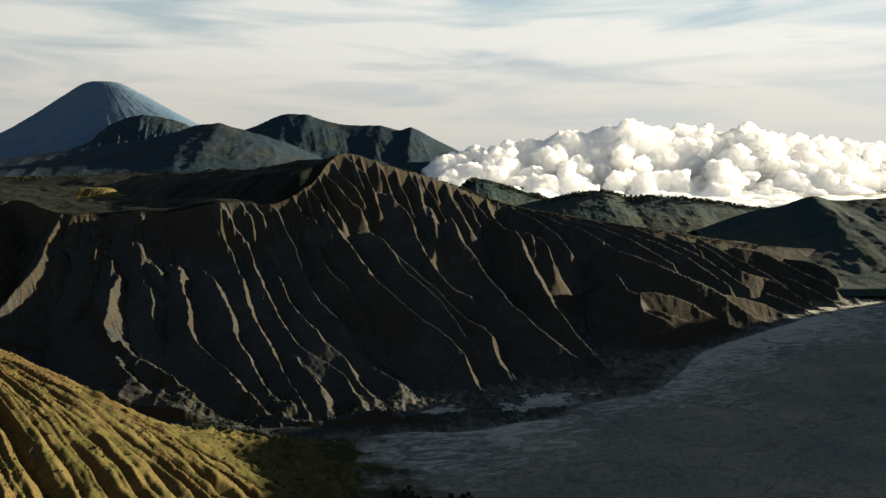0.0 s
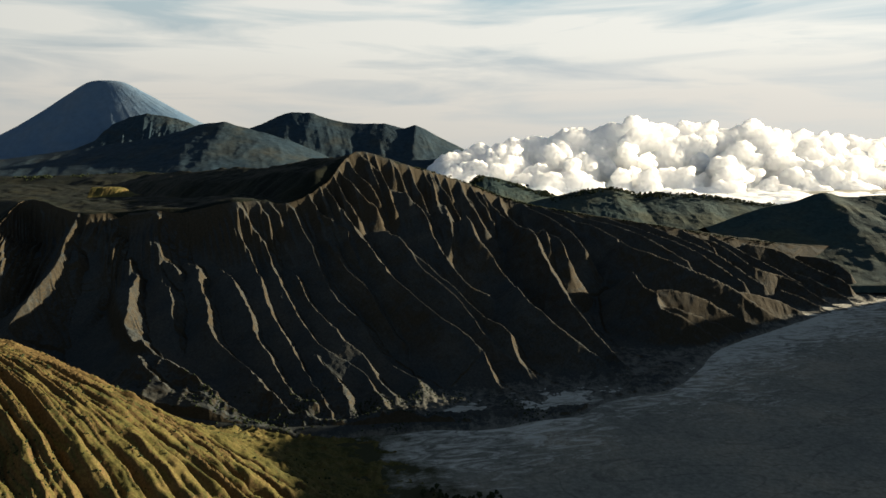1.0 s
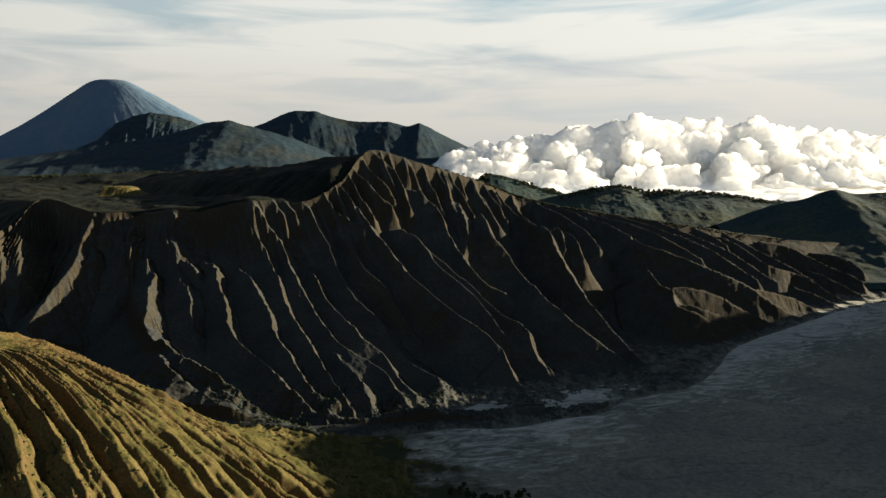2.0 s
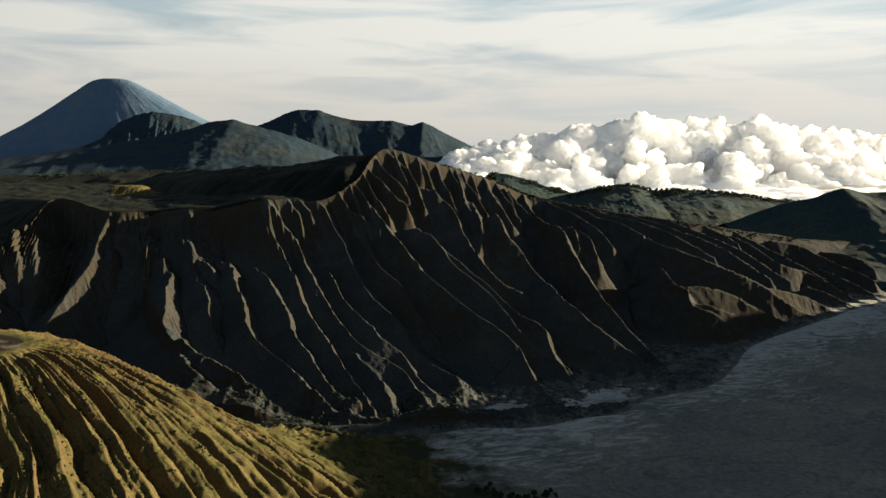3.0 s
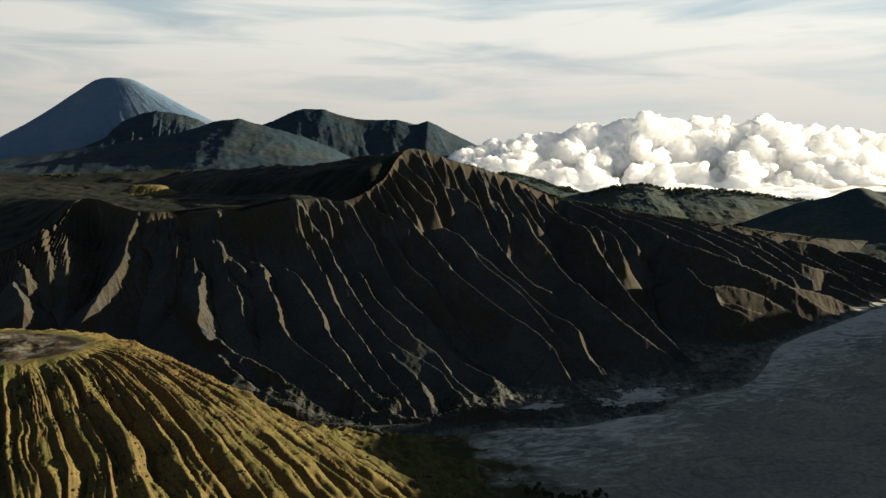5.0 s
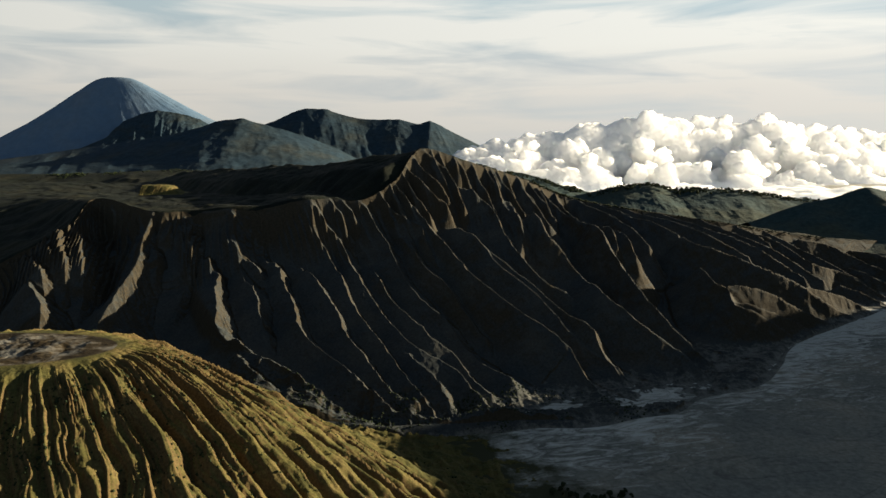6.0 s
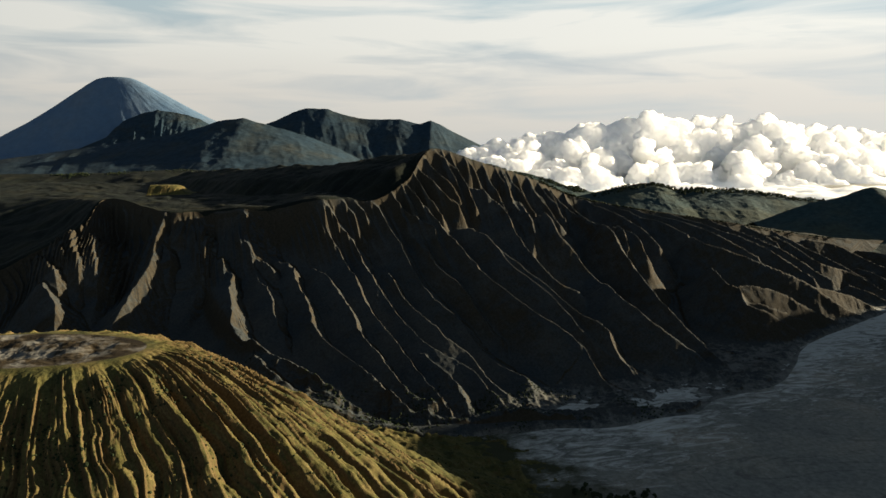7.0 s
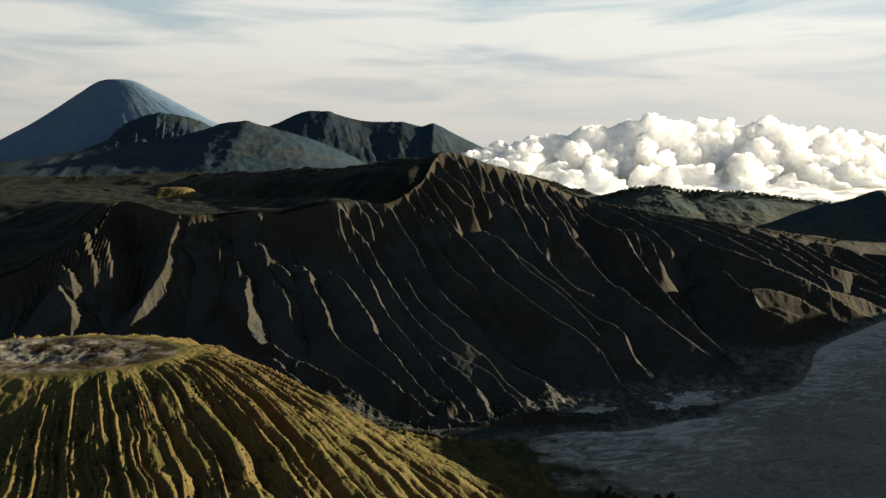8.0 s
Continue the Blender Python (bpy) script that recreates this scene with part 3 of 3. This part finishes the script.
# ---------- the grass cone ----------
CONE, RIM_A, RIM_B = (-297.0, 309.0, 112.0), 58.0, 27.0
CONE_RIBS = [-186, -178, -170, -163, -155, -148, -140, -133, -125, -118, -110, -103, -96, -89, -82, -76, -69.5, -63, -55, -50.5, -42.5, -32.5, -24, -12.5, -7, 0.5, 4,
             8, 11, 13.5, 16.5, 19, 22, 26, 30, 35, 41, 47, 55, 63, 72, 82, 92, 102, 112, 122, 132, 142, 152, 162, 171, 179, 187, 196, 205, 215]


def cone():
    top = tagged(new("crater_cone"), "grass-covered volcanic cone with radial ribs, flat ash-crusted top", "volcano")
    th = np.radians(np.linspace(-180, 180, 1300, endpoint=False))
    ct, st = np.cos(th), np.sin(th)
    rx, ry = CONE[0] + RIM_A * ct, CONE[1] + RIM_B * st
    nx, ny = ct / RIM_A**0.45, st / RIM_B**0.45
    ln = np.hypot(nx, ny)
    nx, ny = nx / ln, ny / ln
    d = (np.linspace(0, 1, 330) ** 1.25 * 235)[None, :]
    ribs = np.array(CONE_RIBS, float)
    X, Y = rx[:, None] + nx[:, None] * d, ry[:, None] + ny[:, None] * d
    near = np.clip(-st, 0, 1)[:, None]
    r0 = 20 - 14 * near
    m = 0.67 + 0.07 * near + 0.17 * smooth(0.1, 0.6, st)[:, None]
    Z = CONE[2] - m * (d - r0 * (1 - np.exp(-d / r0)))
    deg = np.degrees(th)[:, None]
    calm = 1 - 0.75 * smooth(-26, -8, deg) * (1 - smooth(50, 90, deg))
    T = deg + 0.9 * calm * fbm(X, Y, 11, 3, 83) * smooth(5, 40, d) + 0.15 * d * smooth(-40, -10, deg) * (1 - smooth(60, 120, deg)) + 2.2 * calm * fbm(X, Y, 38, 4, 81) * smooth(5, 70, d)
    tri, width = rib_relief(T, ribs, 1.1, 0.8)
    reach = np.hypot(X - CONE[0], (Y - CONE[1])) * np.radians(width)
    env = smooth(2, 26, d) * (1 - 0.7 * smooth(130, 220, d))
    keen = 1 + 0.7 * (1 - calm) / 0.75
    shy = 1 - 0.97 * smooth(-70, -84, deg) * (1 - smooth(100, 130, deg))
    Z = Z - shy * np.clip(reach * 0.42 * keen, 0.6, 9) * (0.75 + 0.4 * fbm(T / 9, d / 45, 1.0, 2, 87)) * (1 - tri) * env
    fl = fbm(T / 2.0, d / 45, 1.0, 4, 91, ridged=True)
    Z = Z + fl * 2.0 * shy * smooth(3, 24, d) + fbm(X, Y, 6, 4, 97) * 0.7 * smooth(0, 8, d)
    Z = Z + fbm(X, Y, 16, 4, 95) * 1.2 * calm * smooth(2, 20, d)
    low = 14 * np.exp(-d / 90) - 6.5 + 20 * np.exp(-(((deg - 40) / 24) ** 2) - ((d - 110) / 75) ** 2)
    Z = low + 9 * np.logaddexp(0, (Z - low) / 9)
    Z = Z + smooth(105, 165, d) * (1.6 * fbm(X, Y, 17, 4, 92, ridged=True) + 1.0 * fbm(X, Y, 6, 3, 93, ridged=True))
    sheet("flank", X, Y, Z, GRASS, top, closed=True)
    flank = (X, Y, Z, tri)
    # the flat top, crusted and pitted
    q = np.linspace(0.0, 1.0, 120)[None, :]
    X, Y = CONE[0] + (rx[:, None] - CONE[0]) * q, CONE[1] + (ry[:, None] - CONE[1]) * q
    Z = CONE[2] + 0.0 * q - 3.0 * np.exp(-(((X + 305) / 24) ** 2 + ((Y - 305) / 9) ** 2)) + fbm(X, Y, 10, 5, 99) * 0.9 * (1 - q**6)
    sheet("crater_floor", X, Y, Z, CRUST, top, closed=True)
    return flank


FLANK = cone()


# ---------- hills and far mountains ----------
def mountain(name, label, y, skyline, base, front, back, mat, seed, rough, res=(360, 160), power=1.3, furrow=0.0, extend=0, wide=7):
    """A range whose skyline is given as x, z at depth y; it falls to base in front and behind."""
    sx, sz = [p[0] for p in skyline], [p[1] for p in skyline]
    x0, x1 = sx[0] - extend, sx[-1] + extend
    xs = np.linspace(x0, x1, res[0])
    us = np.concatenate([-np.linspace(1, 0, res[1]) ** 1.3, np.linspace(0.02, 1, res[1] // 4)])
    X, U = np.meshgrid(xs, us, indexing="ij")
    top = np.interp(xs, [x0] + sx + [x1], [base] + sz + [base])
    ker = np.hanning(wide)
    ker /= ker.sum()
    top = np.convolve(np.pad(top, wide // 2, mode="edge"), ker, mode="valid")[:, None]
    Y = y + np.where(U < 0, U * front, U * back)
    fall = (1 - np.abs(U)) ** power
    Z = base + (top - base) * fall
    hgt = np.clip((top - base), 5, None)
    size = rough[0]
    swell = smooth(0, 0.25, np.abs(U)) * fall**0.4
    Z = Z + swell * hgt * rough[1] * fbm(X, Y * 0.6, size, 5, seed, ridged=True)
    Z = Z + hgt * 0.007 * fbm(X, Y, size * 0.12, 3, seed + 9) * (1 - smooth(0.9, 1, np.abs(U)))
    if furrow:
        Z = Z + swell * hgt * furrow * fbm(X + 0.3 * Y, Y * 0.12, size * 0.25, 3, seed + 5, ridged=True)
    Z = Z - 8 * smooth(0.97, 1.0, np.abs(U))
    whole = tagged(new(name), label, "mountain" if hgt.max() > 90 else "hill")
    sheet("front_slope", X[:, :res[1]], Y[:, :res[1]], Z[:, :res[1]], mat, whole)
    sheet("back_slope", X[:, res[1] - 1:], Y[:, res[1] - 1:], Z[:, res[1] - 1:], mat, whole)


mountain("plateau_hills", "low scrub hills on the plateau, darkened for shade", 1540,
         [(-1900, 120), (-1400, 140), (-1036, 144), (-913, 142), (-790, 146), (-666, 151), (-605, 147), (-544, 142), (-420, 130)], 100, 330, 300, SHADED_PLATEAU, 11, (120, 0.10))
mountain("wooded_hill", "dark wooded hill with a tree line on top", 1430,
         [(120, 80), (176, 95), (210, 102), (267, 114), (324, 119), (347, 114), (374, 104), (408, 107), (465, 106), (523, 101), (570, 95), (605, 88), (662, 84), (760, 60)],
         20, 330, 260, FOREST, 12, (110, 0.035))
mountain("wooded_hill", "small dark wooded hill with a pointed top", 1817,
         [(-40, 70), (20, 98), (53, 112), (82, 129), (111, 126), (154, 113), (213, 93), (271, 78), (360, 60)], 20, 300, 260, FOREST, 13, (110, 0.035))
mountain("round_hill", "dark green hill with a round knoll", 1225,
         [(440, 60), (534, 94), (573, 100), (602, 108), (630, 119), (645, 123), (660, 117), (680, 112), (729, 115), (826, 122), (1000, 140), (1300, 120), (1600, 60)], 10, 280, 260, FOREST, 14, (150, 0.05), wide=13)
mountain("foothill", "dark green forested foothills blued for haze, with lit ravines", 2800,
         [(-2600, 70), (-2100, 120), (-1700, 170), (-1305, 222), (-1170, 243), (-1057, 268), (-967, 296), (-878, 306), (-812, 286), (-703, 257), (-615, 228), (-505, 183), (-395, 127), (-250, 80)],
         55, 620, 400, HAZED_FOREST, 15, (330, 0.025), furrow=0.014, res=(420, 200))
mountain("mountain_range", "green forested mountain range blued for haze, with two blunt peaks", 3400,
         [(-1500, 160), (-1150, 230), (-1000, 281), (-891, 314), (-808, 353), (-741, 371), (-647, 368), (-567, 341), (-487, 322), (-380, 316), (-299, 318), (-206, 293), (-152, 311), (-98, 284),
          (-31, 247), (104, 182), (185, 146), (330, 90)], 50, 520, 400, HAZED_FOREST, 16, (380, 0.025), furrow=0.014, res=(420, 200))
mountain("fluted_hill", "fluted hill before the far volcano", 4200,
         [(-2250, 190), (-2055, 266), (-1965, 348), (-1863, 386), (-1761, 408), (-1614, 384), (-1516, 354), (-1355, 261), (-1150, 150)], 55, 700, 300, HAZED_FOREST, 17, (300, 0.035), furrow=0.03)


def far_volcano():
    """A lone stratovolcano: a cone of revolution with a blunt top and shallow gullies."""
    cx, cy = -2136.0, 4500.0
    th = np.linspace(0, 2 * math.pi, 360, endpoint=False)[:, None]
    r = (np.linspace(0, 1, 220)[None, :] ** 0.9) * 1600
    X, Y = cx + r * np.cos(th) * np.where(np.cos(th) < 0, 0.93, 1.045), cy + 0.42 * r * np.sin(th)
    prof = np.interp(r, [0, 50, 85, 115, 145, 185, 225, 375, 600, 780, 1035, 1600], [628, 627, 623, 615, 601, 579, 553, 464, 345, 260, 160, 45])
    gull = fbm(th * 9, r / 900, 1.0, 4, 18, ridged=True)
    Z = prof + gull * 1.5 * smooth(80, 400, r) + 4 * fbm(X, Y * 2, 300, 4, 19)
    whole = tagged(new("far_volcano"), "tall stratovolcano with a blunt summit, coloured haze-blue", "volcano")
    sheet("summit", X[:, :40], Y[:, :40], Z[:, :40], HAZED_ROCK, whole, closed=True)
    sheet("flank", X[:, 39:], Y[:, 39:], Z[:, 39:], HAZED_ROCK, whole, closed=True)


far_volcano()


def unseen_shade_wall():
    """An unseen wall added across the low sun to shade the sand plain; it falls away at its northern end."""
    ax, ay = math.sin(radians(SUN_AZ)), math.cos(radians(SUN_AZ))
    q = np.linspace(-760, 1100, 480)
    u = np.linspace(-1, 1, 90)
    Q, U = np.meshgrid(q, u, indexing="ij")
    # heights set so that the cast shade ends where wanted
    top = np.interp(Q, [-760, -735, -711, -685, -646, -620, -591, -569, -542, -518, -493, -477, -440, -400, -351, -300, 1100],
                    [8, 40, 64, 92, 124, 168, 180, 191, 206, 222, 248, 258, 266, 271, 282, 288, 298])
    A = 1100 + 170 * U + 14 * fbm(Q, U * 30, 160, 3, 23)
    Z = -10 + (top + 10 + 3 * fbm(Q, Q * 0, 50, 3, 24)) * (1 - np.abs(U)) ** 0.75
    Z = Z + 5 * fbm(Q, A * 0.4, 45, 4, 25, ridged=True) * (1 - np.abs(U)) * np.abs(U)
    tagged(sheet("unseen_shade_wall", A * ax + Q * ay, A * ay - Q * ax, Z, ASH_SLOPE), "unseen dark wall added to shade the plain", "cliff", kind="structure")


unseen_shade_wall()


# ---------- cloud bank ----------
def ico(sub):
    bm = bmesh.new()
    bmesh.ops.create_icosphere(bm, subdivisions=sub, radius=1)
    bm.verts.ensure_lookup_table()
    co = np.array([p.co[:] for p in bm.verts])
    fa = np.array([[p.index for p in f.verts] for f in bm.faces])
    bm.free()
    return co, fa


CLOUD_BALL, SMALL_BALL = ico(2), ico(1)


def blobs(name, places, mat, lump=0.2, seed=1, ball=CLOUD_BALL, smooth_faces=True):
    """One mesh of many lumpy balls: rows of x, y, z, radius and flatness."""
    co, fa = ball
    out, faces, at = [], [], 0
    for i, (x, y, z, r, f) in enumerate(places):
        a, b = co[:, 0] * 2.2 + i * 7.7, co[:, 2] * 2.2 + co[:, 1] * 1.7 + i * 3.1
        k = 1 + lump * fbm(a, b, 1.0, 4, seed + i % 13, gain=0.55)
        p = co * k[:, None] * r
        p[:, 2] *= f
        out.append(p + (x, y, z))
        faces.append(fa + at)
        at += len(co)
    co2, fa2 = np.vstack(out).astype(np.float32), np.vstack(faces).astype(np.int32)
    me = bpy.data.meshes.new(name)
    me.vertices.add(len(co2))
    me.vertices.foreach_set("co", co2.ravel())
    me.loops.add(fa2.size)
    me.loops.foreach_set("vertex_index", fa2.ravel())
    me.polygons.add(len(fa2))
    me.polygons.foreach_set("loop_start", np.arange(0, fa2.size, 3, dtype=np.int32))
    me.polygons.foreach_set("use_smooth", np.full(len(fa2), smooth_faces))
    me.update(calc_edges=True)
    me.materials.append(mat)
    return new(name, me)


def clouds():
    rng = np.random.default_rng(12)
    sky_x = [-110, -34, 116, 266, 415, 564, 664, 774, 860, 985, 1134, 1284, 1457, 1586, 1709, 1882, 2200, 2600]
    sky_z = [105, 152, 212, 240, 250, 288, 272, 308, 335, 312, 316, 316, 326, 268, 280, 245, 215, 170]
    rows = []
    for y, share, n in ((2990, 0.26, 40), (3050, 0.40, 46), (3120, 0.54, 52), (3190, 0.68, 56), (3260, 0.84, 60), (3340, 1.0, 84)):
        for x in rng.uniform(-60, 2560, n):
            h = np.interp(x, sky_x, sky_z)
            top = (h + 20) * share * rng.uniform(0.86, 1.06) - 20
            r = min(rng.uniform(30, 66), 0.3 * (h + 30))
            cx, cy, cz = x, y + rng.uniform(-40, 40), min(top, h + 2) - r * 0.75
            rows += [(cx, cy, cz, r, 0.75), (cx, cy + 25, cz - r * 0.9, r * 1.2, 0.9)]
            for _ in range(9):
                a, e = rng.uniform(-2.9, 0.5), rng.uniform(-0.1, 1.45)
                q, k = r * rng.uniform(0.2, 0.5), r * 0.86
                rows.append((cx + k * math.cos(e) * math.cos(a), cy + k * math.cos(e) * math.sin(a), min(cz + k * math.sin(e) * 0.75, h + 5 - q * 0.7), q, 0.85))
    for x in np.arange(-50, 2600, 40):
        h = np.interp(x, sky_x, sky_z)
        rows += [(x, 3440, h * 0.5, 0.4 * h, 1.0), (x, 3330, 0.2 * h - 20, 0.3 * h, 1.0), (x, 3060, -40, 55, 0.9), (x, 2950 + rng.uniform(-25, 25), rng.uniform(-30, 0), rng.uniform(46, 66), 0.8)]
    # the bank runs slantwise, its eastern end farther off, so that its face looks towards the sun
    slant = [1 + 0.000125 * (x - 600) for x, y, z, r, f in rows]
    rows = [(-60 + (x + 60) * k, y * k, 201 + (z - 201) * k, r * k, f) for k, (x, y, z, r, f) in zip(slant, rows)]
    # low deck added towards the hills: closes the gap, bounces light up the bank
    for x in np.arange(0, 2300, 75):
        for y in np.arange(2350, 2960, 80):
            rows.append((x + rng.uniform(-30, 30), y + rng.uniform(-30, 30), rng.uniform(-14, -2), rng.uniform(55, 85), rng.uniform(0.2, 0.36)))
    bank = blobs("cloud_bank", rows, CLOUD, 0.12, 3, CLOUD_BALL)
    fuse = bank.modifiers.new("fuse", "REMESH")
    fuse.mode, fuse.voxel_size, fuse.use_smooth_shade = "VOXEL", 5.5, True
    billow = bpy.data.textures.new("billow", "CLOUDS")
    billow.noise_scale, billow.noise_depth, billow.noise_type = 34, 4, "SOFT_NOISE"
    puff = bank.modifiers.new("puff", "DISPLACE")
    puff.texture, puff.texture_coords, puff.strength, puff.mid_level = billow, "LOCAL", 10, 0.5
    tagged(bank, "bank of bright white cumulus cloud", "cloud", kind="stuff")


clouds()


# ---------- trees and scrub ----------
def tree_line(name, label, y, skyline, count, size, seed):
    """Trees too many and too far to count: clumps of leaves in uneven heaps along a hill's brow."""
    rng = np.random.default_rng(seed)
    xs, zs = [p[0] for p in skyline], [p[1] for p in skyline]
    rows = []
    for _ in range(count):
        x = rng.uniform(xs[0], xs[-1])
        dy = rng.normal(0, 14) - 6
        h = size * rng.uniform(0.5, 1.25) * (0.6 + 0.8 * (vnoise(np.array(x / 35), np.array(seed * 1.7), 3) * 0.5 + 0.5))
        z = np.interp(x, xs, zs) - 2.2 - abs(dy) * 0.14
        for _ in range(5):
            q = h * rng.uniform(0.16, 0.3)
            rows.append((x + rng.normal(0, h * 0.22), y + dy + rng.normal(0, h * 0.2), z + h * rng.uniform(0.15, 0.8), q, rng.uniform(0.7, 1.1)))
    tagged(blobs(name, rows, LEAVES, 0.35, seed, SMALL_BALL, False), label, "trees", kind="stuff")


tree_line("tree_line", "dark trees along the brow of the hill", 1430, [(200, 99), (267, 114), (324, 119), (347, 114), (374, 104), (408, 107), (465, 106), (523, 101), (570, 95), (605, 88), (662, 84)], 420, 6.0, 2)
tree_line("tree_line", "dark trees on the slope of the pointed hill", 1817, [(53, 110), (82, 127), (111, 124), (154, 111), (213, 91), (271, 76)], 220, 7.5, 3)
tree_line("tree_line", "dark trees along the plateau edge", 1540, [(-1100, 141), (-913, 141), (-790, 145), (-666, 150), (-605, 146), (-544, 141)], 380, 5.0, 4)


def cone_scrub():
    rng = np.random.default_rng(5)
    X, Y, Z, tri = FLANK
    rows = []
    while len(rows) < 9000:
        i, j = rng.integers(0, X.shape[0]), int(rng.uniform(0.12, 0.9) * X.shape[1])
        clump = float(vnoise(np.array(X[i, j] / 11), np.array(Y[i, j] / 11), 44)) * 0.5 + 0.5
        if rng.uniform() < (0.1 + 0.9 * (1 - tri[i, j])) * clump**2 * 1.6 and Z[i, j] > 3:
            r = rng.uniform(0.2, 0.65) * (1.7 if rng.uniform() < 0.06 else 1)
            rows.append((X[i, j], Y[i, j], Z[i, j] + 0.25 * r, r, rng.uniform(0.7, 1.0)))
    tagged(blobs("scrub", rows, LEAVES, 0.3, 6, SMALL_BALL, False), "low dark scrub in the furrows of the cone", "scrub", kind="stuff")


cone_scrub()


def foot_scrub():
    rng = np.random.default_rng(15)
    X, Y, Z = FACE
    rows = []
    while len(rows) < 1500:
        i, j = rng.integers(0, X.shape[0]), int(rng.uniform(0.72, 0.97) * X.shape[1])
        clump = float(vnoise(np.array(X[i, j] / 24), np.array(Y[i, j] / 24), 47)) * 0.5 + 0.5
        if rng.uniform() < clump**3 * 1.8 and Z[i, j] > -2:
            r = rng.uniform(0.3, 0.95)
            rows.append((X[i, j], Y[i, j], Z[i, j] + 0.15 * r, r, rng.uniform(0.7, 1.0)))
    tagged(blobs("scrub", rows, LEAVES, 0.35, 16, SMALL_BALL, False), "dark scrub along the foot of the ridge", "scrub", kind="stuff")


foot_scrub()


def crest_scrub():
    """Low bushes along the eastern crest, thick in some stretches and thin in others."""
    rng = np.random.default_rng(25)
    k = np.arange(len(CREST))
    rows = []
    while len(rows) < 900:
        u = rng.uniform(16.2, 22.6)
        x, y, z = along(k, CREST, np.array([u]))[0]
        clump = float(vnoise(np.array(x / 30), np.array(0.3), 48)) * 0.5 + 0.5
        if rng.uniform() < 0.15 + clump**2:
            r, back = rng.uniform(0.5, 1.5), rng.uniform(-3, 9)
            rows.append((x + rng.normal(0, 2), y + back, z - 1.0 - 0.2 * back + 0.3 * r, r, rng.uniform(0.6, 1.0)))
    tagged(blobs("scrub", rows, LEAVES, 0.35, 26, SMALL_BALL, False), "olive scrub along the eastern crest of the ridge", "scrub", kind="stuff")


crest_scrub()


def part(name, bm, mat, parent, label=""):
    me = bpy.data.meshes.new(name)
    bm.to_mesh(me)
    bm.free()
    me.materials.append(mat)
    ob = new(name, me)
    ob.parent = parent
    return tagged(ob, label)


def shrub_tree(x, y, z, h, seed):
    """A small tree: a tapered leaning trunk with limbs, and a crown of leaf clumps with gaps."""
    rng = np.random.default_rng(seed)
    top = tagged(new("tree"), "small dark bushy tree on the sand plain", "tree", "trees on the plain")
    top.location = (x, y, z)
    bm = bmesh.new()
    tips = [(rng.normal(0, h * 0.05), rng.normal(0, h * 0.05), h * 0.7)]
    tips += [(math.cos(a) * h * 0.28, math.sin(a) * h * 0.28, h * rng.uniform(0.45, 0.75)) for a in rng.uniform(0, 6.28, 4)]
    for i, tip in enumerate(tips):
        lo = Vector((0, 0, -0.4 if i == 0 else h * 0.22))
        way = Vector(tip) - lo
        made = bmesh.ops.create_cone(bm, cap_ends=True, segments=7, radius1=h * (0.05 if i == 0 else 0.025), radius2=h * 0.012, depth=way.length)
        bmesh.ops.transform(bm, matrix=Matrix.Translation((lo + Vector(tip)) / 2) @ way.to_track_quat("Z", "Y").to_matrix().to_4x4(), verts=made["verts"])
    part("trunk", bm, BARK, top)
    rows = []
    for _ in range(34):
        a, e, k = rng.uniform(0, 6.28), rng.uniform(-0.5, 1.5), rng.uniform(0.5, 1.0)
        rows.append((math.cos(a) * math.cos(e) * h * 0.36 * k, math.sin(a) * math.cos(e) * h * 0.36 * k, h * 0.58 + h * 0.38 * k * math.sin(e), h * rng.uniform(0.11, 0.2), 0.8))
    crown = blobs("crown", rows, LEAVES, 0.45, seed, SMALL_BALL, False)
    crown.parent = top


def plain_trees():
    rng = np.random.default_rng(9)
    for i in range(30):
        x, y = -26 + 1.5 * i + rng.normal(0, 2.5), 388 - 0.2 * i + rng.normal(0, 4)
        shrub_tree(x, y, -2.6, rng.uniform(2.2, 4.6) * (1.3 if i % 5 == 0 else 0.85), 100 + i)


plain_trees()


def bench():
    """A small flat-topped scarp on the plateau that catches the light."""
    u, v = np.meshgrid(np.linspace(0, 1, 90), np.linspace(0, 1, 40), indexing="ij")
    X = -523 + 62 * u + 3 * fbm(u * 8, v * 2, 1.0, 3, 3)
    Y = 992 + 42 * v + 10 * u
    lift = smooth(0, 0.35, v) * (1 - smooth(0.85, 1, v)) * smooth(0, 0.05, u) * (1 - smooth(0.45, 1, u) * 0.9)
    Z = 133 + 13 * lift + 0.5 * fbm(X, Y, 5, 3, 8) * lift
    tagged(sheet("rock_bench", X, Y, Z, GRASS), "small flat-topped tawny scarp on the plateau", "rock")


bench()
